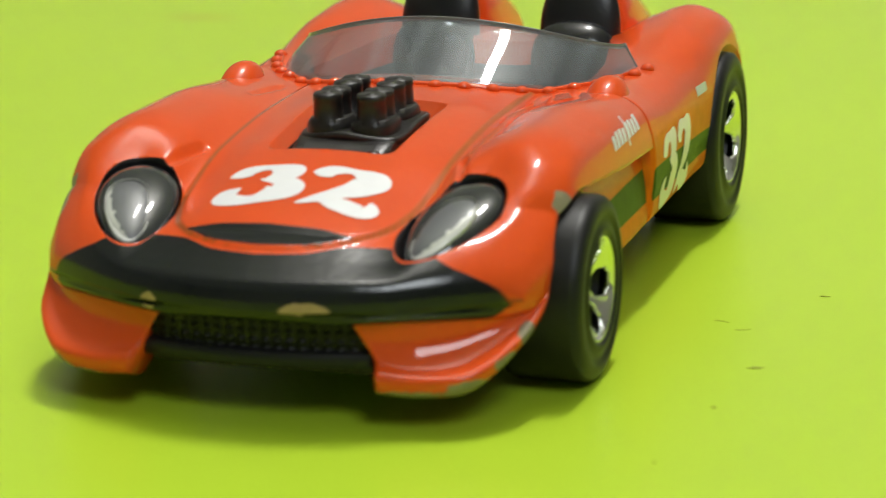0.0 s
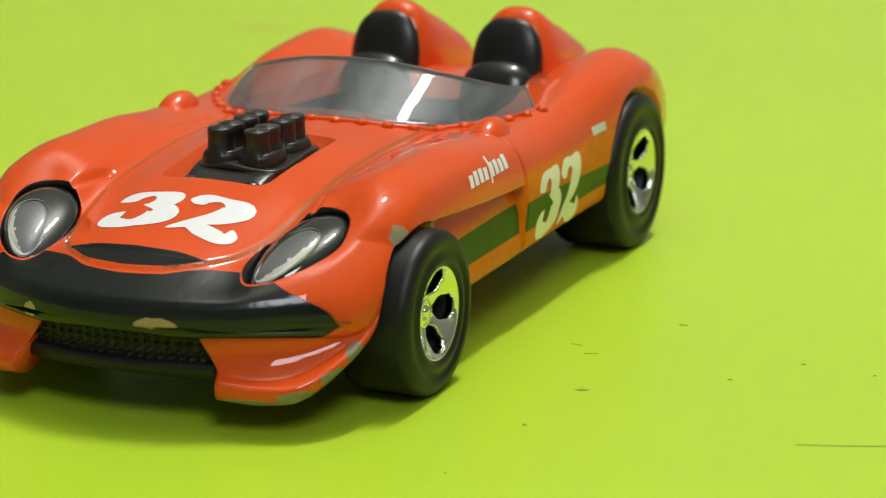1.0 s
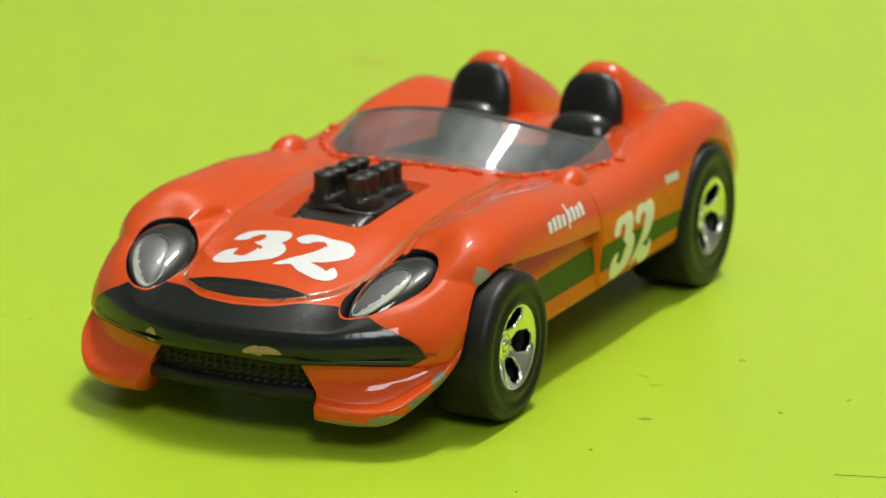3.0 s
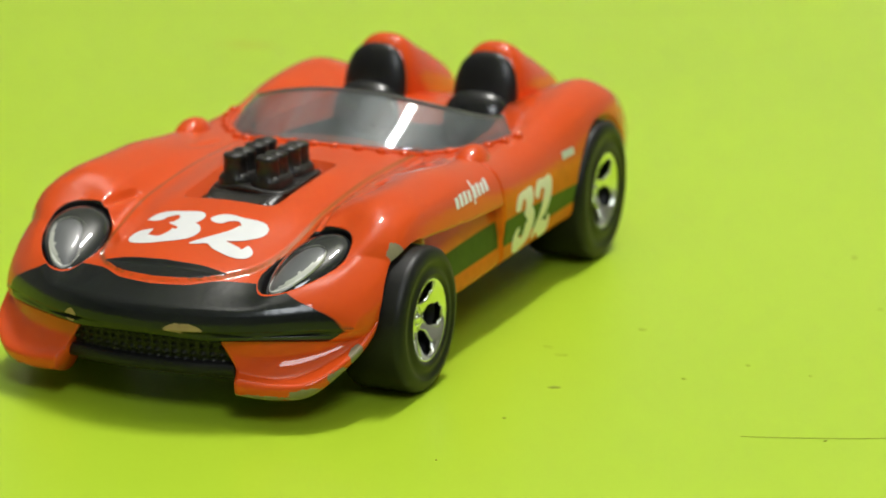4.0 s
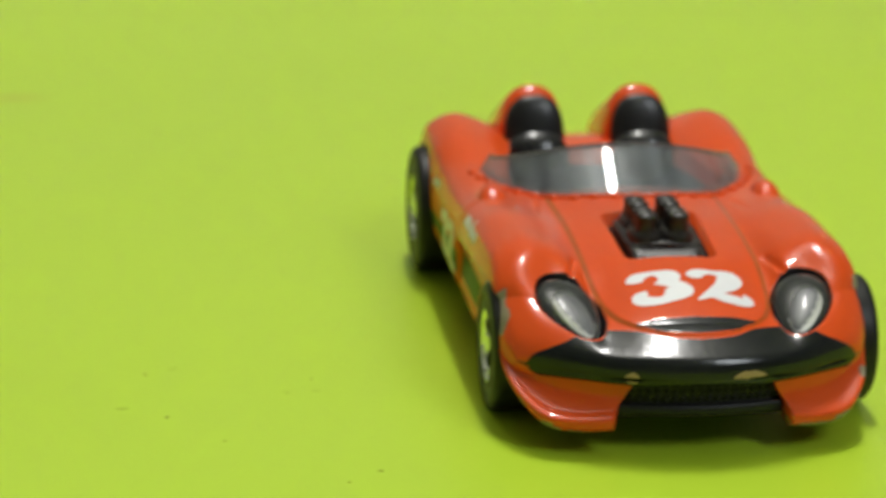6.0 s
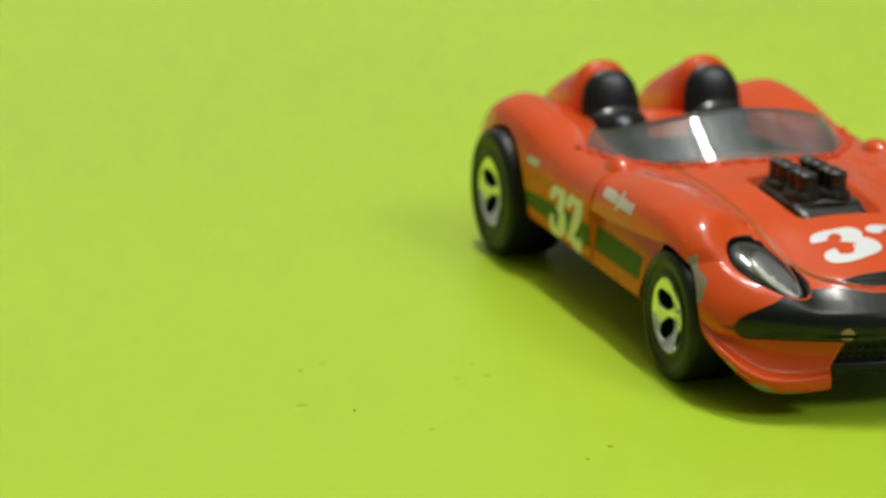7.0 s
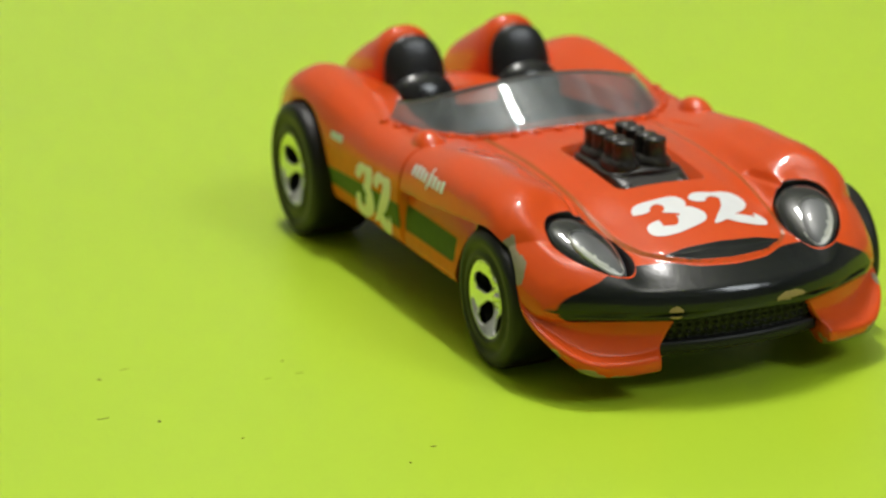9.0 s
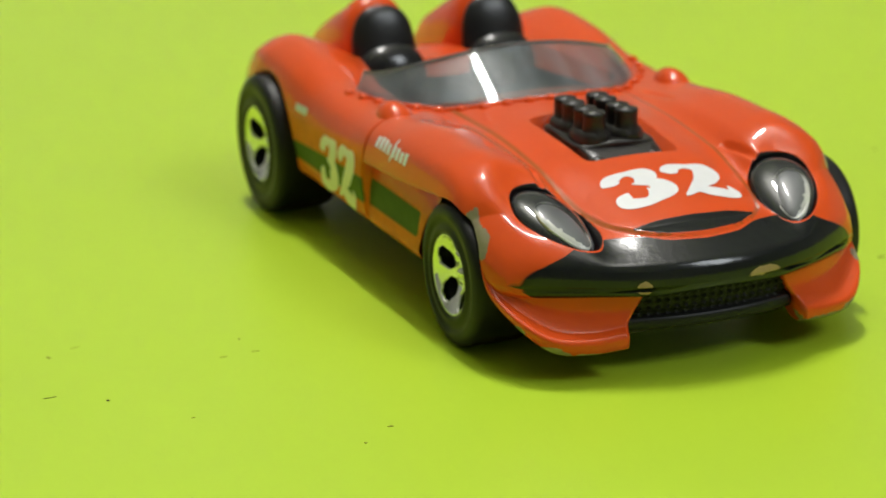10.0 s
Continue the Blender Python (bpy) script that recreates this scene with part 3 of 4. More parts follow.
# ---- headlamps ----
for s in (1, -1):
    m = lamp_frame(s) @ pose(0, 0, 0.28 * MM)
    lamp = part("headlight", moved(egg(LAMP_LONG, LAMP_WIDE, 0.95, narrow=LAMP_TAPER), m), LENS_DARK, car, "smoked dark headlight lens")
    seat_at = m @ pose(-1.0 * MM, 0.3 * MM, 0.56 * MM, 0, -4, 6)
    core = part("lens_core", moved(egg(2.5, 1.28, 0.5, narrow=-0.25), seat_at), LENS_GREY, lamp, "paler clear core, outer flank painted white as internal reflection")
    core.data.materials.append(LENS_GLINT)
    # outer flank whitened in place of light reflected inside the lens
    out = (lamp_frame(s).to_3x3() @ Vector((-0.35, 1.0, 0))).normalized()
    for f in core.data.polygons:
        f.material_index = 1 if f.normal.dot(out) > 0.34 else 0
    # broken whitish arcs, modelled instead of glints inside the lens
    rim = bmesh.new()
    ring = []
    for k in range(60):
        u = 2 * math.pi * k / 60
        c = Vector((2.5 * math.cos(u), 1.28 * math.sin(u) * (1 + 0.25 * math.cos(u)), 0.06))
        n = Vector((math.cos(u), math.sin(u), 0))
        wide = 0.012 + 0.15 * max(0, math.cos(u - 2.6)) ** 5 + 0.1 * max(0, math.cos(u - 4.6)) ** 7 + 0.008 * math.sin(3 * u) * math.sin(11 * u)
        ring.append([rim.verts.new((c + n * wide * a + Vector((0, 0, b))) * MM) for a, b in ((-1, 0.1), (-0.6, 0.17), (0.6, 0.12), (1, 0))])
    for k in range(60):
        p, q = ring[k], ring[(k + 1) % 60]
        for j in range(3):
            rim.faces.new((p[j], p[j + 1], q[j + 1], q[j]))
    part("lens_glint", moved(rim, seat_at), LENS_GLINT, lamp, "whitish arcs painted as internal reflection")

# ---- windscreen ----
def screen_base(u):
    f = u * 1.383
    y = 12.18 * math.sin(f)
    return Vector((-14.64 - 12.65 * (1 - math.cos(f)), y, 13.0 - 0.0079 * y * y))


def screen_top(u):
    f = u * 1.5
    y = 10.62 * math.sin(f)
    return Vector((-20.12 - 6.34 * (1 - math.cos(f)), y, 16.04 - 0.021 * y * y))


def screen_mesh():
    bm = bmesh.new()
    grid = []
    for shell in (0, 1):
        rows = []
        for i in range(97):
            u = -1 + 2 * i / 96
            a, b = screen_base(u), screen_top(u)
            row = []
            for j in range(13):
                t = j / 12
                p = a.lerp(b, t)
                out = Vector((0.48, p.y * 0.045, 0.8)).normalized()
                p += out * (0.04 * math.sin(math.pi * t) - 0.3 * shell)
                row.append(bm.verts.new(p * MM))
            rows.append(row)
        grid.append(rows)
    for rows in grid:
        for p, q in zip(rows, rows[1:]):
            for j in range(12):
                bm.faces.new((p[j], p[j + 1], q[j + 1], q[j]))
    o, n = grid
    for i in range(96):
        for j in (0, 12):
            bm.faces.new((o[i][j], o[i + 1][j], n[i + 1][j], n[i][j]))
    for i in (0, 96):
        for j in range(12):
            bm.faces.new((o[i][j], o[i][j + 1], n[i][j + 1], n[i][j]))
    return bm


screen = part("windscreen", screen_mesh(), GLASS, car, "low wraparound smoke-tinted windscreen")
edge = [screen_base(-1).lerp(screen_top(-1), k / 4) for k in range(4)] + [screen_top(-1 + 2 * k / 32) for k in range(33)] + [screen_top(1).lerp(screen_base(1), k / 4) for k in range(1, 5)]
part("glass_edge", closed_loft([[tuple(p + Vector((a, 0, b))) for p in edge] for a, b in ((0.05, 0.0), (0.0, 0.12), (-0.22, 0.06), (-0.26, -0.12), (-0.1, -0.2))], 2), GLASS_EDGE, screen, "darker polished glass edge")

from mathutils.bvhtree import BVHTree
tree = BVHTree.FromObject(body, bpy.context.evaluated_depsgraph_get())


def drop_on(x, y):
    """Height of the shell over a point of the plan, in mm."""
    hit = tree.ray_cast(Vector((x, y, 40)) * MM, Vector((0, 0, -1)))
    return hit[0].z / MM if hit[0] else 12.5


rivet_mesh = None
for k in range(21):
    u = -1.0 + 2.0 * k / 20
    p = screen_base(u)
    q = p + (p - Vector((-26, 0, p.z))).normalized() * 0.34
    if rivet_mesh is None:
        rivet = part("cowl_rivet", ball((0, 0, 0), (0.44, 0.44, 0.34), seg=14, rings=10), RED_PLAIN, car)
        rivet_mesh = rivet.data
    else:
        rivet = new("cowl_rivet", rivet_mesh)
        rivet.parent = car
    rivet.location = Vector((q.x, q.y, max(11.6, drop_on(q.x, q.y)) + 0.02)) * MM

# low rolled edge of the cowl under the glass
edge_line = []
for k in range(33):
    p = screen_base(-0.96 + 1.92 * k / 32)
    edge_line.append(Vector((p.x + 0.12, p.y, max(11.6, drop_on(p.x + 0.3, p.y)) + 0.06)))
part("cowl_edge", closed_loft([[tuple(p + Vector((a, 0, b))) for p in edge_line] for a, b in ((0.24, -0.05), (0.16, 0.1), (0, 0.15), (-0.16, 0.1), (-0.24, -0.05), (-0.16, -0.3), (0.16, -0.3))], 2), RED_PLAIN, car)

for s in (1, -1):
    bump = ball((-16.45, 11.75 * s, 11.95), (2.7, 1.3, 1.45), Matrix.Rotation(radians(10), 4, "Y"), 32, 20)
    for v in bump.verts:
        t = v.co.x / MM + 17.2
        if t > 0:
            v.co.z -= 0.25 * t * t * MM * 0.5
    part("wing_mirror", bump, RED_PLAIN, car)

# ---- cockpit ----
def tub_mesh():
    bm = bmesh.new()
    top = [Vector((x * 0.985 - 0.4, y * 0.975, 10.6)) for x, y in COCKPIT]
    low = [Vector((x * 0.95 - 1.2, y * 0.9, 7.8)) for x, y in COCKPIT]
    a = [bm.verts.new(p * MM) for p in top]
    b = [bm.verts.new(p * MM) for p in low]
    n = len(a)
    for i in range(n):
        bm.faces.new((a[i], a[(i + 1) % n], b[(i + 1) % n], b[i]))
    bm.faces.new(b)
    return bm


part("cockpit_tub", tub_mesh(), SEAT, car, "black moulded cockpit floor")


def fairing_mesh(s):
    """Streamlined hump behind a headrest."""
    bm = bmesh.new()
    rows = []
    for i in range(25):
        t = i / 24
        x = -36.6 - 13.4 * t
        top = interp(t, [(0, 16.2), (0.03, 16.75), (0.08, 17.0), (0.3, 16.0), (0.58, 14.5), (0.85, 12.6), (1.0, 9.5)])
        wide = interp(t, [(0, 2.85), (0.05, 3.1), (0.3, 3.35), (0.7, 3.2), (1.0, 2.3)])
        base = interp(t, [(0, 10.5), (1, 8.4)])
        row = []
        for k in range(25):
            a = math.pi * k / 24
            c, d = math.cos(a), math.sin(a)
            zz = base + (top - base) * d ** 0.75
            row.append(bm.verts.new(Vector((x - 0.21 * (zz - 12.3) * (1 - t), s * 4.95 + wide * math.copysign(abs(c) ** 0.8, c), zz)) * MM))
        rows.append(row)
    for p, q in zip(rows, rows[1:]):
        for k in range(24):
            bm.faces.new((p[k], p[k + 1], q[k + 1], q[k]))
    bm.faces.new(rows[0])
    bm.faces.new(rows[-1])
    return bm


def pad(at, radii, turn, n):
    """Cushion with a squarish outline seen from the front."""
    bm = ball((0, 0, 0), (1 / MM, 1 / MM, 1 / MM), None, 36, 24)
    for v in bm.verts:
        r = math.hypot(v.co.y, v.co.z)
        if r > 1e-6:
            k = (abs(v.co.y / r) ** n + abs(v.co.z / r) ** n) ** (-1 / n)
            v.co.y *= k
            v.co.z *= k
    return moved(bm, Matrix.Translation(Vector(at) * MM) @ turn @ Matrix.Diagonal((*[a * MM for a in radii], 1)))


for s in (1, -1):
    part("headrest_fairing", fairing_mesh(s), RED_PLAIN, car, "red streamlined headrest hump")
    tilt = Matrix.Rotation(radians(-12), 4, "Y")
    seat = part("seat", pad((-36.15, 4.95 * s, 12.2), (1.1, 2.8, 4.3), tilt, 2.7), SEAT, car, "black bucket seat back")
    part("seat_cushion", pad((-34.6, 4.95 * s, 10.9), (1.8, 3.0, 2.75), tilt, 2.4), SEAT_GLOSS, seat, "glossy dark lower cushion")

# ---- engine in the bonnet opening ----
# tray filled out to the walls, so its black doubles as shade
tray = ring_prism([(x * 0.985 - 0.05, y * 0.985) for x, y in SCOOP], 7.25, 10.75)
for v in tray.verts:
    if v.co.z > 9 * MM:
        v.co.z -= 0.09 * v.co.x
part("engine_tray_shade", tray, TRAY_MATT, car, "black engine tray, enlarged to stand in for the opening's shade")
BLOCK = [rounded([(-1.1 - d, -2.75), (-1.1 - d, 3.0), (-9.7, 3.2), (-9.7, -3.1)], 1.1) for d in (0, 0, 0.2, 1.5)]
engine = part("engine", closed_loft([[(x, y, z) for (x, y), z in zip(ring, (7.5, 10.9, 11.4, 12.0))] for ring in zip(*BLOCK)], 3), BLACK_PLASTIC, car, "black plastic engine with eight stacks")


def wavy_plate(outline, z, thick, wave):
    """Rounded-edged plate that rises and falls along its rim."""
    bm = bmesh.new()
    cx, cy = (sum(p[i] for p in outline) / len(outline) for i in (0, 1))
    rings = []
    for grow, h in ((0.8, -thick), (0.97, -thick), (1.0, -thick * 0.6), (1.0, -thick * 0.3), (0.98, -0.05), (0.94, 0.0), (0.86, -0.05), (0.6, 0.0)):
        ring = []
        for x, y in outline:
            turn = math.atan2(y - cy, (x - cx) * 0.7)
            lift = wave * math.cos(3 * turn) * (1.0 if grow > 0.8 else 0.5)
            ring.append(bm.verts.new(Vector((cx + (x - cx) * grow, cy + (y - cy) * grow, z + h + lift)) * MM))
        rings.append(ring)
    n = len(outline)
    for p, q in zip(rings, rings[1:]):
        for k in range(n):
            bm.faces.new((p[k], p[(k + 1) % n], q[(k + 1) % n], q[k]))
    bm.faces.new(rings[0])
    bm.faces.new(rings[-1])
    return bm


EDGE = smooth_line([(-3.0, -2.1), (-2.6, 0), (-2.7, 1.6), (-3.2, 3.0), (-5.0, 3.2), (-7.0, 3.2), (-8.8, 3.2), (-9.7, 2.5), (-9.9, 0), (-9.7, -2.5), (-8.8, -3.0), (-7.0, -3.0), (-5.0, -3.0), (-3.6, -2.8), (-3.0, -2.1)], 5)[:-1]
part("flange", wavy_plate(EDGE, 12.3, 0.5, 0.16), BLACK_PLASTIC, engine)
for s in (1, -1):
    part("carburettor", ball((-1.7, 2.2 * s, 11.0), (0.7, 0.75, 0.7), seg=20, rings=12), BLACK_PLASTIC, engine)
    for x in (-4.9, -8.3):
        part("stack_base", closed_loft([[(x + 1.75 * a, s * 1.3 + 1.22 * b, 11.1), (x + 1.7 * a, s * 1.3 + 1.2 * b, 12.5), (x + 1.5 * a, s * 1.3 + 1.0 * b, 12.95)] for a, b in ((1, 0.45), (0.55, 1), (-0.55, 1), (-1, 0.45), (-1, -0.45), (-0.55, -1), (0.55, -1), (1, -0.45))], 5), BLACK_PLASTIC, engine)
stack_mesh = None
for s in (1, -1):
    for k in range(4):
        x = -4.2 - 1.4 * k - (0.6 if k > 1 else 0)
        if stack_mesh is None:
            bm = lathe([(0, 0), (1.02, 0), (1.0, 0.9), (0.86, 1.1), (0.82, 2.0), (0.85, 2.08), (0.84, 2.4), (0.76, 2.48), (0.3, 2.46), (0.24, 2.52), (0, 2.52)], 28)
            moved(bm, Matrix.Rotation(math.pi / 2, 4, "X"))
            stack = part("intake_trumpet", bm, BLACK_PLASTIC, engine)
            stack_mesh = stack.data
        else:
            stack = new("intake_trumpet", stack_mesh)
            stack.parent = engine
        stack.location = Vector((x, s * 1.3, 11.9)) * MM

# ---- wheels ----
def rim_mesh(r, s):
    """Five-spoke face, dished, with thickness; outer side towards s."""
    bm = bmesh.new()
    nr, na = 34, 240
    front = []
    for i in range(nr + 1):
        q = 0.12 + 0.88 * i / nr
        dish = -1.3 * (1 - q) ** 0.9 + 0.25 * (1 - step(0.18, 0.34, q)) + (0.1 if q > 0.94 else 0)
        front.append([(q, 2 * math.pi * k / na, dish) for k in range(na)])

    def hole(q, a):
        w = (a * 5 / (2 * math.pi) + 0.25) % 1.0
        d = abs(w - 0.5) * 2 * math.pi / 5 * q
        lim = 0.285 * step(0.22, 0.62, q) * (1 - step(0.80, 0.95, q) ** 2 * 0.6)
        return 0.34 < q < 0.93 and d < lim

    vs = [[[bm.verts.new(Vector((r * q * math.cos(a), s * (h - dep), r * q * math.sin(a))) * MM) for q, a, h in row] for row in front] for dep in (0, 0.55)]
    cap = [bm.verts.new(Vector((0, s * (-0.85 - dep), 0)) * MM) for dep in (0, 0.55)]
    keep = {}
    for i in range(nr):
        for k in range(na):
            q, a, _ = front[i][k]
            keep[i, k] = not hole(q + 0.44 / nr, a + math.pi / na)
    for i in range(nr):
        for k in range(na):
            if not keep[i, k]:
                continue
            j = (k + 1) % na
            for L in vs:
                bm.faces.new((L[i][k], L[i][j], L[i + 1][j], L[i + 1][k]))
            sides = []
            if not keep[i, (k + 1) % na]:
                sides.append((i, j, i + 1, j))
            if not keep[i, (k - 1) % na]:
                sides.append((i, k, i + 1, k))
            if i == nr - 1 or not keep[i + 1, k]:
                sides.append((i + 1, k, i + 1, j))
            if i > 0 and not keep[i - 1, k]:
                sides.append((i, k, i, j))
            for a0, b0, a1, b1 in sides:
                bm.faces.new((vs[0][a0][b0], vs[0][a1][b1], vs[1][a1][b1], vs[1][a0][b0]))
    for k in range(na):
        bm.faces.new((cap[0], vs[0][0][k], vs[0][0][(k + 1) % na]))
    return bm


def wheel(x, y, s, R, rim, wide, turn):
    """Tyre, spoked rim and hub; s +1: outer face towards +y."""
    outer = [(rim * 0.94, -2.0), (rim * 0.97, -0.1), (rim + 0.12, 0.0), (rim + 0.32, 0.02), (rim + 0.5, -0.12), (R * 0.78, -0.16), (R * 0.80, -0.04), (R * 0.86, -0.05), (R * 0.94, -0.16), (R * 0.985, -0.38), (R, -0.75),
             (R, 0.6 - wide), (R * 0.97, 0.2 - wide), (R * 0.9, -wide), (1.0, -wide), (0, -wide)]
    tyre = part("wheel", lathe([(r, v * s) for r, v in outer], 72), TYRE, car, "black plastic tyre with chrome five-spoke rim")
    tyre.location = (x * MM, y * MM, R * MM)
    tyre.rotation_euler = (0, radians(turn), 0)
    part("rim", moved(rim_mesh(rim * 0.96, s), pose(0, -0.22 * s * MM, 0)), CHROME, tyre, "chrome five-spoke rim")
    part("rim_back", lathe([(0, -1.75 * s), (rim * 0.95, -1.75 * s), (rim * 0.95, -2.1 * s), (0, -2.1 * s)], 40), SEAT, tyre, "dark wheel well")
    part("axle_end", ball((0, -1.1 * s, 0), (0.42, 0.3, 0.42), seg=14, rings=8), CHROME, tyre)


wheel(0, 15.8, 1, 5.1, 3.0, 4.9, 50)
wheel(0, -14.75, -1, 5.1, 3.0, 4.9, 5)
wheel(-37.0, 15.4, 1, 5.7, 3.2, 5.6, 25)
wheel(-37.8, -15.95, -1, 5.7, 3.2, 5.6, 5)

# ---- printed marks, laid on the shell ----
def stroke_points(line, widths, n=40, across=6):
    """Grid of points over a stroke that swells and thins along its line."""
    pts = smooth_line([(*p, 0) for p in line], n // (len(line) - 1))
    m = len(pts)
    grid = []
    for i, p in enumerate(pts):
        d = (pts[min(m - 1, i + 1)] - pts[max(0, i - 1)]).normalized()
        nrm = Vector((-d.y, d.x, 0))
        t = i / (m - 1)
        w = interp(t, [(k / (len(widths) - 1), v) for k, v in enumerate(widths)]) / 2
        e = min(1, max(0.0, min(i, m - 1 - i) / 3.0))
        w *= math.sqrt(max(0.04, 1 - (1 - e) ** 2))
        grid.append([p + nrm * w * (2 * k / across - 1) for k in range(across + 1)])
    return grid


GLYPH = {
    "3": [([(0.13, 0.70), (0.16, 0.85), (0.42, 0.94), (0.68, 0.83), (0.64, 0.70), (0.48, 0.63)], [0.27, 0.25, 0.12, 0.36, 0.30, 0.08]),
          ([(0.42, 0.62), (0.72, 0.56), (0.80, 0.34), (0.52, 0.09), (0.20, 0.13), (0.16, 0.26), (0.27, 0.42)], [0.06, 0.24, 0.44, 0.19, 0.25, 0.25, 0.06])],
    "2": [([(0.12, 0.74), (0.20, 0.90), (0.45, 0.95), (0.72, 0.82), (0.64, 0.56), (0.42, 0.33), (0.14, 0.05)], [0.27, 0.24, 0.12, 0.40, 0.34, 0.20, 0.10]),
          ([(0.10, 0.04), (0.34, 0.20), (0.60, 0.13), (0.84, 0.08), (0.94, 0.18), (0.90, 0.34)], [0.06, 0.16, 0.26, 0.26, 0.18, 0.04])],
}


def printed(name, strokes, place, down, mat, parent, label=""):
    """Ink on the shell: place maps stroke points to a point off the shell, down is the way to it."""
    bm = bmesh.new()
    lift = 0.035
    for grid in strokes:
        rows = []
        for row in grid:
            out = []
            for p in row:
                at = place(p)
                hit = tree.ray_cast(at * MM, down)
                q = hit[0] if hit[0] else (at * MM + down * 0.02)
                out.append(bm.verts.new(q - down * lift * MM))
            rows.append(out)
        lift += 0.006
        for a, b in zip(rows, rows[1:]):
            for k in range(len(a) - 1):
                bm.faces.new((a[k], a[k + 1], b[k + 1], b[k]))
    return part(name, bm, mat, parent, label)


def number_strokes(gap, fat=1.0):
    out = []
    for k, ch in enumerate("32"):
        for line, widths in GLYPH[ch]:
            out.append(stroke_points([(x + k * gap, y) for x, y in line], [w * fat for w in widths]))
    return out


HOOD_W, HOOD_H = 4.75, 4.5
printed("bonnet_number", number_strokes(0.97, 1.1), lambda p: Vector((6.6 - HOOD_H * p.y, -4.45 + HOOD_W * p.x + 0.25 * p.y, 30)), Vector((0, 0, -1)), WHITE_INK, body, "white printed racing number 32")
for s in (1, -1):
    x0 = -17.4 if s > 0 else -25.5
    printed("door_number", number_strokes(0.95, 1.15), lambda p: Vector((x0 - s * (3.9 * p.x + 0.9 * p.y), s * 30, 5.2 + 4.35 * p.y)), Vector((0, -s, 0)), CREAM_INK, body, "cream printed racing number 32")
    bars = []
    for k in range(8):
        u = 0.4 + 0.78 * k + (0.25 if k > 3 else 0)
        bars.append([[Vector((u + 0.1 * j / 4 + w, (0.86 if k % 3 else 0.76) * j / 4, 0)) for w in (0, 0.29, 0.56)] for j in range(5)])
    bars.append([[Vector((3.55 + 0.35 * j / 4 + w, -0.35 + 1.6 * j / 4, 0)) for w in (0, 0.13, 0.26)] for j in range(5)])
    x1 = -6.9 if s > 0 else -14.4
    for bar in bars:
        printed("sponsor_bar", [bar], lambda p: Vector((x1 - s * p.x, s * 30, 11.05 + p.y)), Vector((0, -s, 0)), WHITE_INK, body)
    printed("door_handle", [[[Vector((u, v, 0)) for v in (0, 0.3, 0.6)] for u in (0, 0.5, 1.1, 1.7, 2.3)]], lambda p: Vector((-28.3 - p.x, s * 30, 10.1 + p.y)), Vector((0, -s, 0)), SILVER, body, "silver door handle")

# ---- dust and lint on the board: place, length, width, turn ----
SPECKS = ((-4.0, 23.3, 0.9, 0.4, 110), (3.3, 22.5, 0.36, 0.3, 60), (-19.2, 24.6, 0.6, 0.22, 100), (-9.3, 31.0, 0.35, 0.2, 100), (-14.0, 34.3, 0.36, 0.2, 120), (-0.7, 43.4, 0.3, 0.26, 0), (-45, 34.2, 0.6, 0.4, 40), (-31.3, 39.7, 0.5, 0.25, 90), (-13.4, 39.0, 0.2, 0.2, 0),
          (-9.6, -41.0, 0.5, 0.25, 20), (0.4, -39.5, 0.34, 0.26, 0), (5.9, -35.3, 0.26, 0.18, 90), (-7.5, -27.7, 0.17, 0.15, 0), (12.9, -24.2, 0.5, 0.3, 80), (14.9, -26.7, 0.3, 0.25, 0), (12.5, 21.5, 0.2, 0.16, 40))
for x, y, long, wide, turn in SPECKS:
    bm = bmesh.new()
    bmesh.ops.create_icosphere(bm, subdivisions=2, radius=1)
    for v in bm.verts:
        v.co *= 0.75 + 0.6 * noise.noise(v.co * 1.7 + Vector((x, y, 0)))
    tiny = (x, y) in ((0.4, -39.5), (-7.5, -27.7))
    speck = part("dust_speck", moved(bm, Matrix.Diagonal((long * MM * 0.6, wide * MM * 0.6, 0.05 * MM, 1))), DUST_DARK if tiny else DUST)
    speck.matrix_world = pose(x * MM, y * MM, 0.02 * MM, 0, 0, turn)
    tagged(speck, "tiny dark crumb of dirt on the board" if tiny else "tiny grey-brown crumb of dust on the board", "dust", "dust specks on the board")
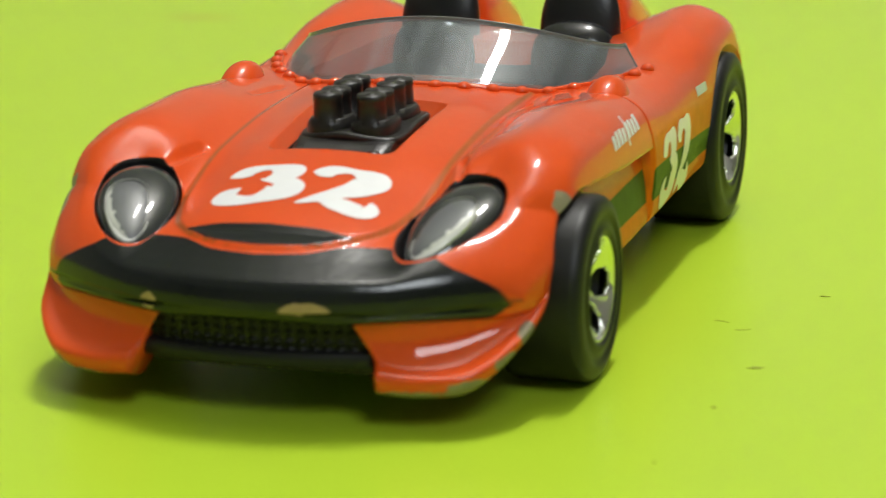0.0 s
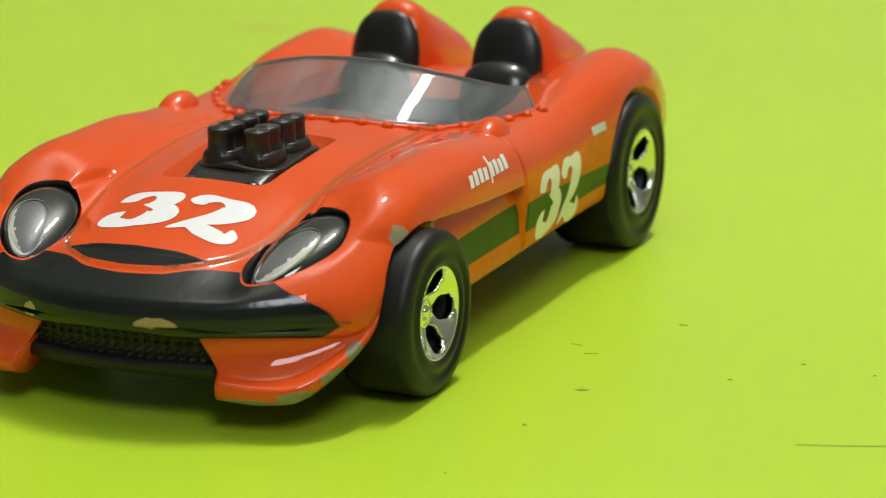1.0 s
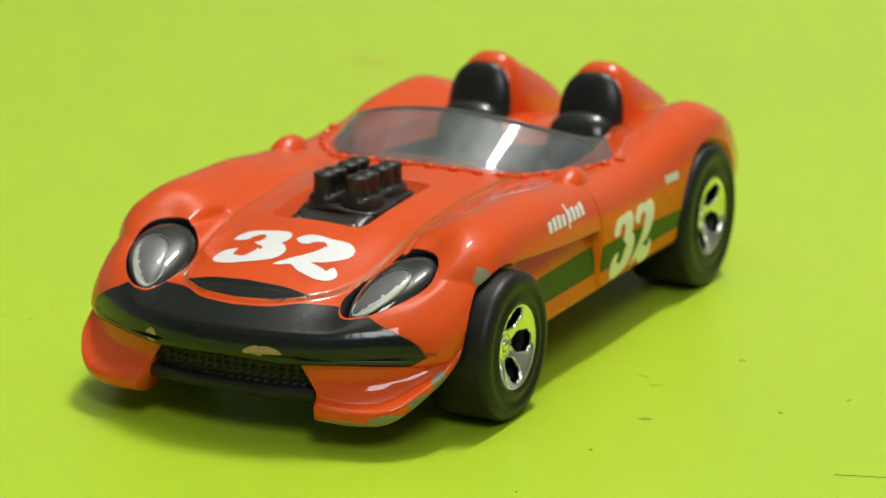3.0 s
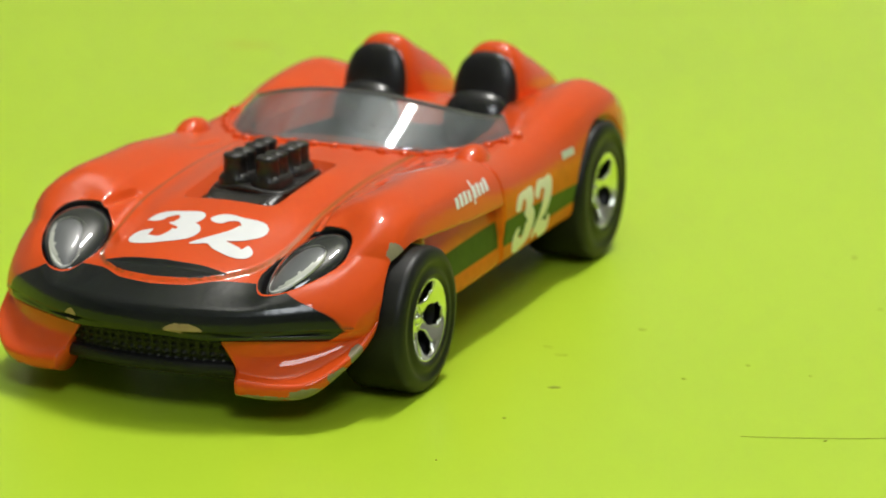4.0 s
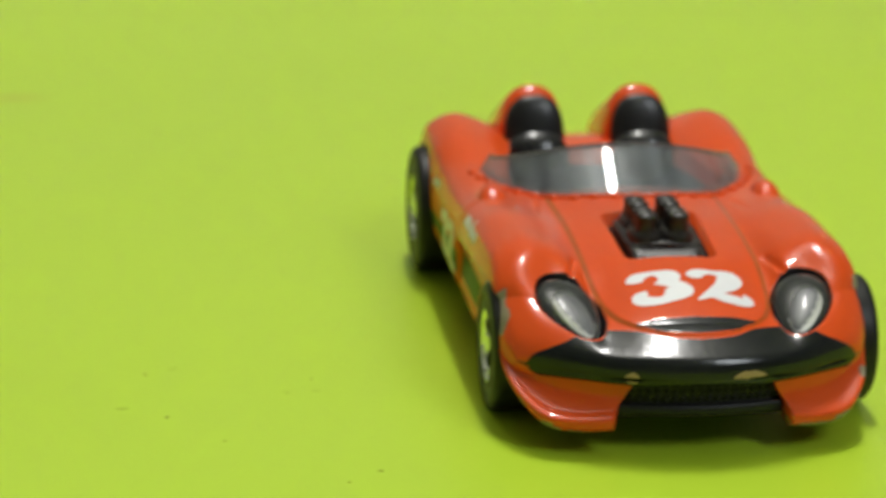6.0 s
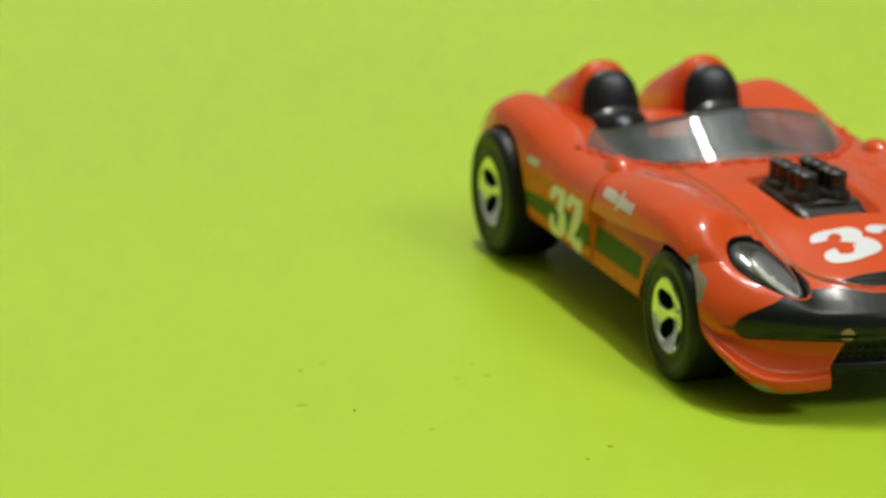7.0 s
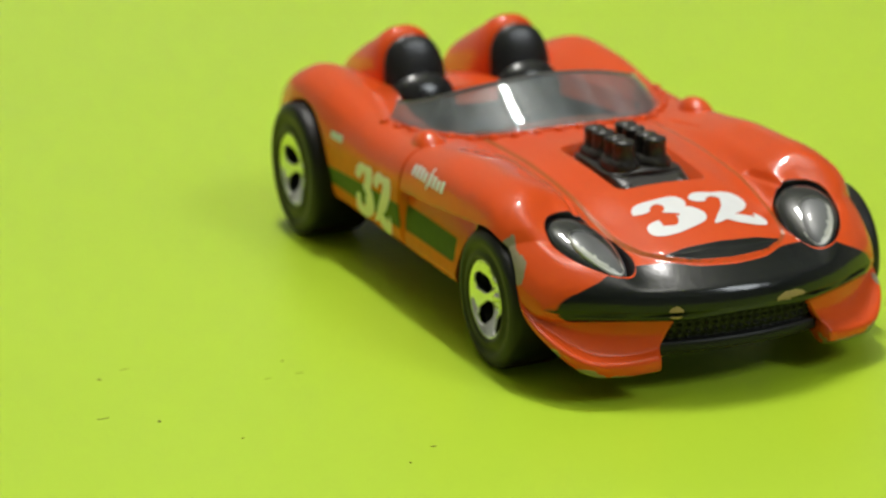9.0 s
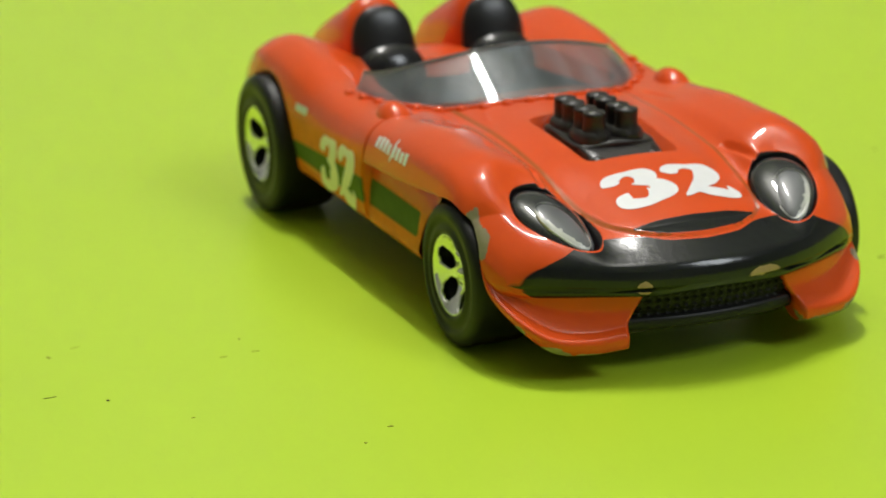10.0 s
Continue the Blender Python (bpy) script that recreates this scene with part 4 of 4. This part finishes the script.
for x, y, long, turn, curl in ((-12.4, 19.7, 0.9, 75, 0.12), (-11.1, 21.2, 0.9, 110, -0.08), (-10.8, -38.8, 0.7, 105, 0.05), (-1.8, -42.9, 0.85, 92, -0.04), (-4.4, -29.9, 0.5, 95, 0.03), (-4.5, -27.5, 0.6, 85, 0.05)):
    line = [Vector((long * (k / 8 - 0.5), curl * math.sin(math.pi * k / 8), 0)) for k in range(9)]
    fibre = part("lint_fibre", closed_loft([[(p.x, p.y + a * 0.03, 0.03 + b * 0.02) for p in line] for a, b in ((1, 0), (0, 1), (-1, 0), (0, -1))], 2), DUST_DARK if x > -2 else DUST)
    fibre.matrix_world = pose(x * MM, y * MM, 0, 0, 0, turn)
    tagged(fibre, "short dark lint fibre on the board", "lint", "lint fibres on the board")
line = [Vector((0.65, 38.1, 0)), Vector((-0.3, 41, 0)), Vector((-1.6, 44.4, 0)), Vector((-2.7, 46.9, 0)), Vector((-4.6, 51, 0)), Vector((-8.6, 60, 0))]
hair = part("hair_strand", closed_loft([[(p.x + a * 0.05, p.y, 0.03 + b * 0.02) for p in line] for a, b in ((1, 0), (0, 1), (-1, 0), (0, -1))], 6), DUST)
tagged(hair, "long thin grey thread lying on the board", "thread")


def plane_box(name, lo, hi, mat, kind="structure", label="", category=""):
    bm = bmesh.new()
    bmesh.ops.create_cube(bm, size=1)
    for v in bm.verts:
        v.co = Vector([(a + b) / 2 + c * (b - a) for a, b, c in zip(lo, hi, v.co)])
    ob = part(name, bm, mat, None, smooth=False)
    return tagged(ob, label, category, "", kind)


plane_box("ground", (-1.1, -0.9, -0.012), (0.6, 0.9, 0.0), GREEN, "structure", "glossy yellow-green board under the toy car", "board")
plane_box("floor", (-2.5, -2.5, -0.042), (2.5, 2.5, -0.012), WALL, "structure", "plain pale floor", "floor")
plane_box("ceiling", (-2.5, -2.5, 1.8), (2.5, 2.5, 1.83), CEILING, "structure", "plain pale ceiling", "ceiling")
for nm, lo, hi in (("wall_north", (-2.5, 2.5, -0.012), (2.5, 2.6, 1.8)), ("wall_south", (-2.5, -2.6, -0.012), (2.5, -2.5, 1.8)), ("wall_west", (-2.6, -2.5, -0.012), (-2.5, 2.5, 1.8)), ("wall_east", (2.5, -2.5, -0.012), (2.6, 2.5, 1.8))):
    plane_box(nm, lo, hi, CEILING if nm == "wall_west" else WALL, "structure", "plain pale room wall", "wall")
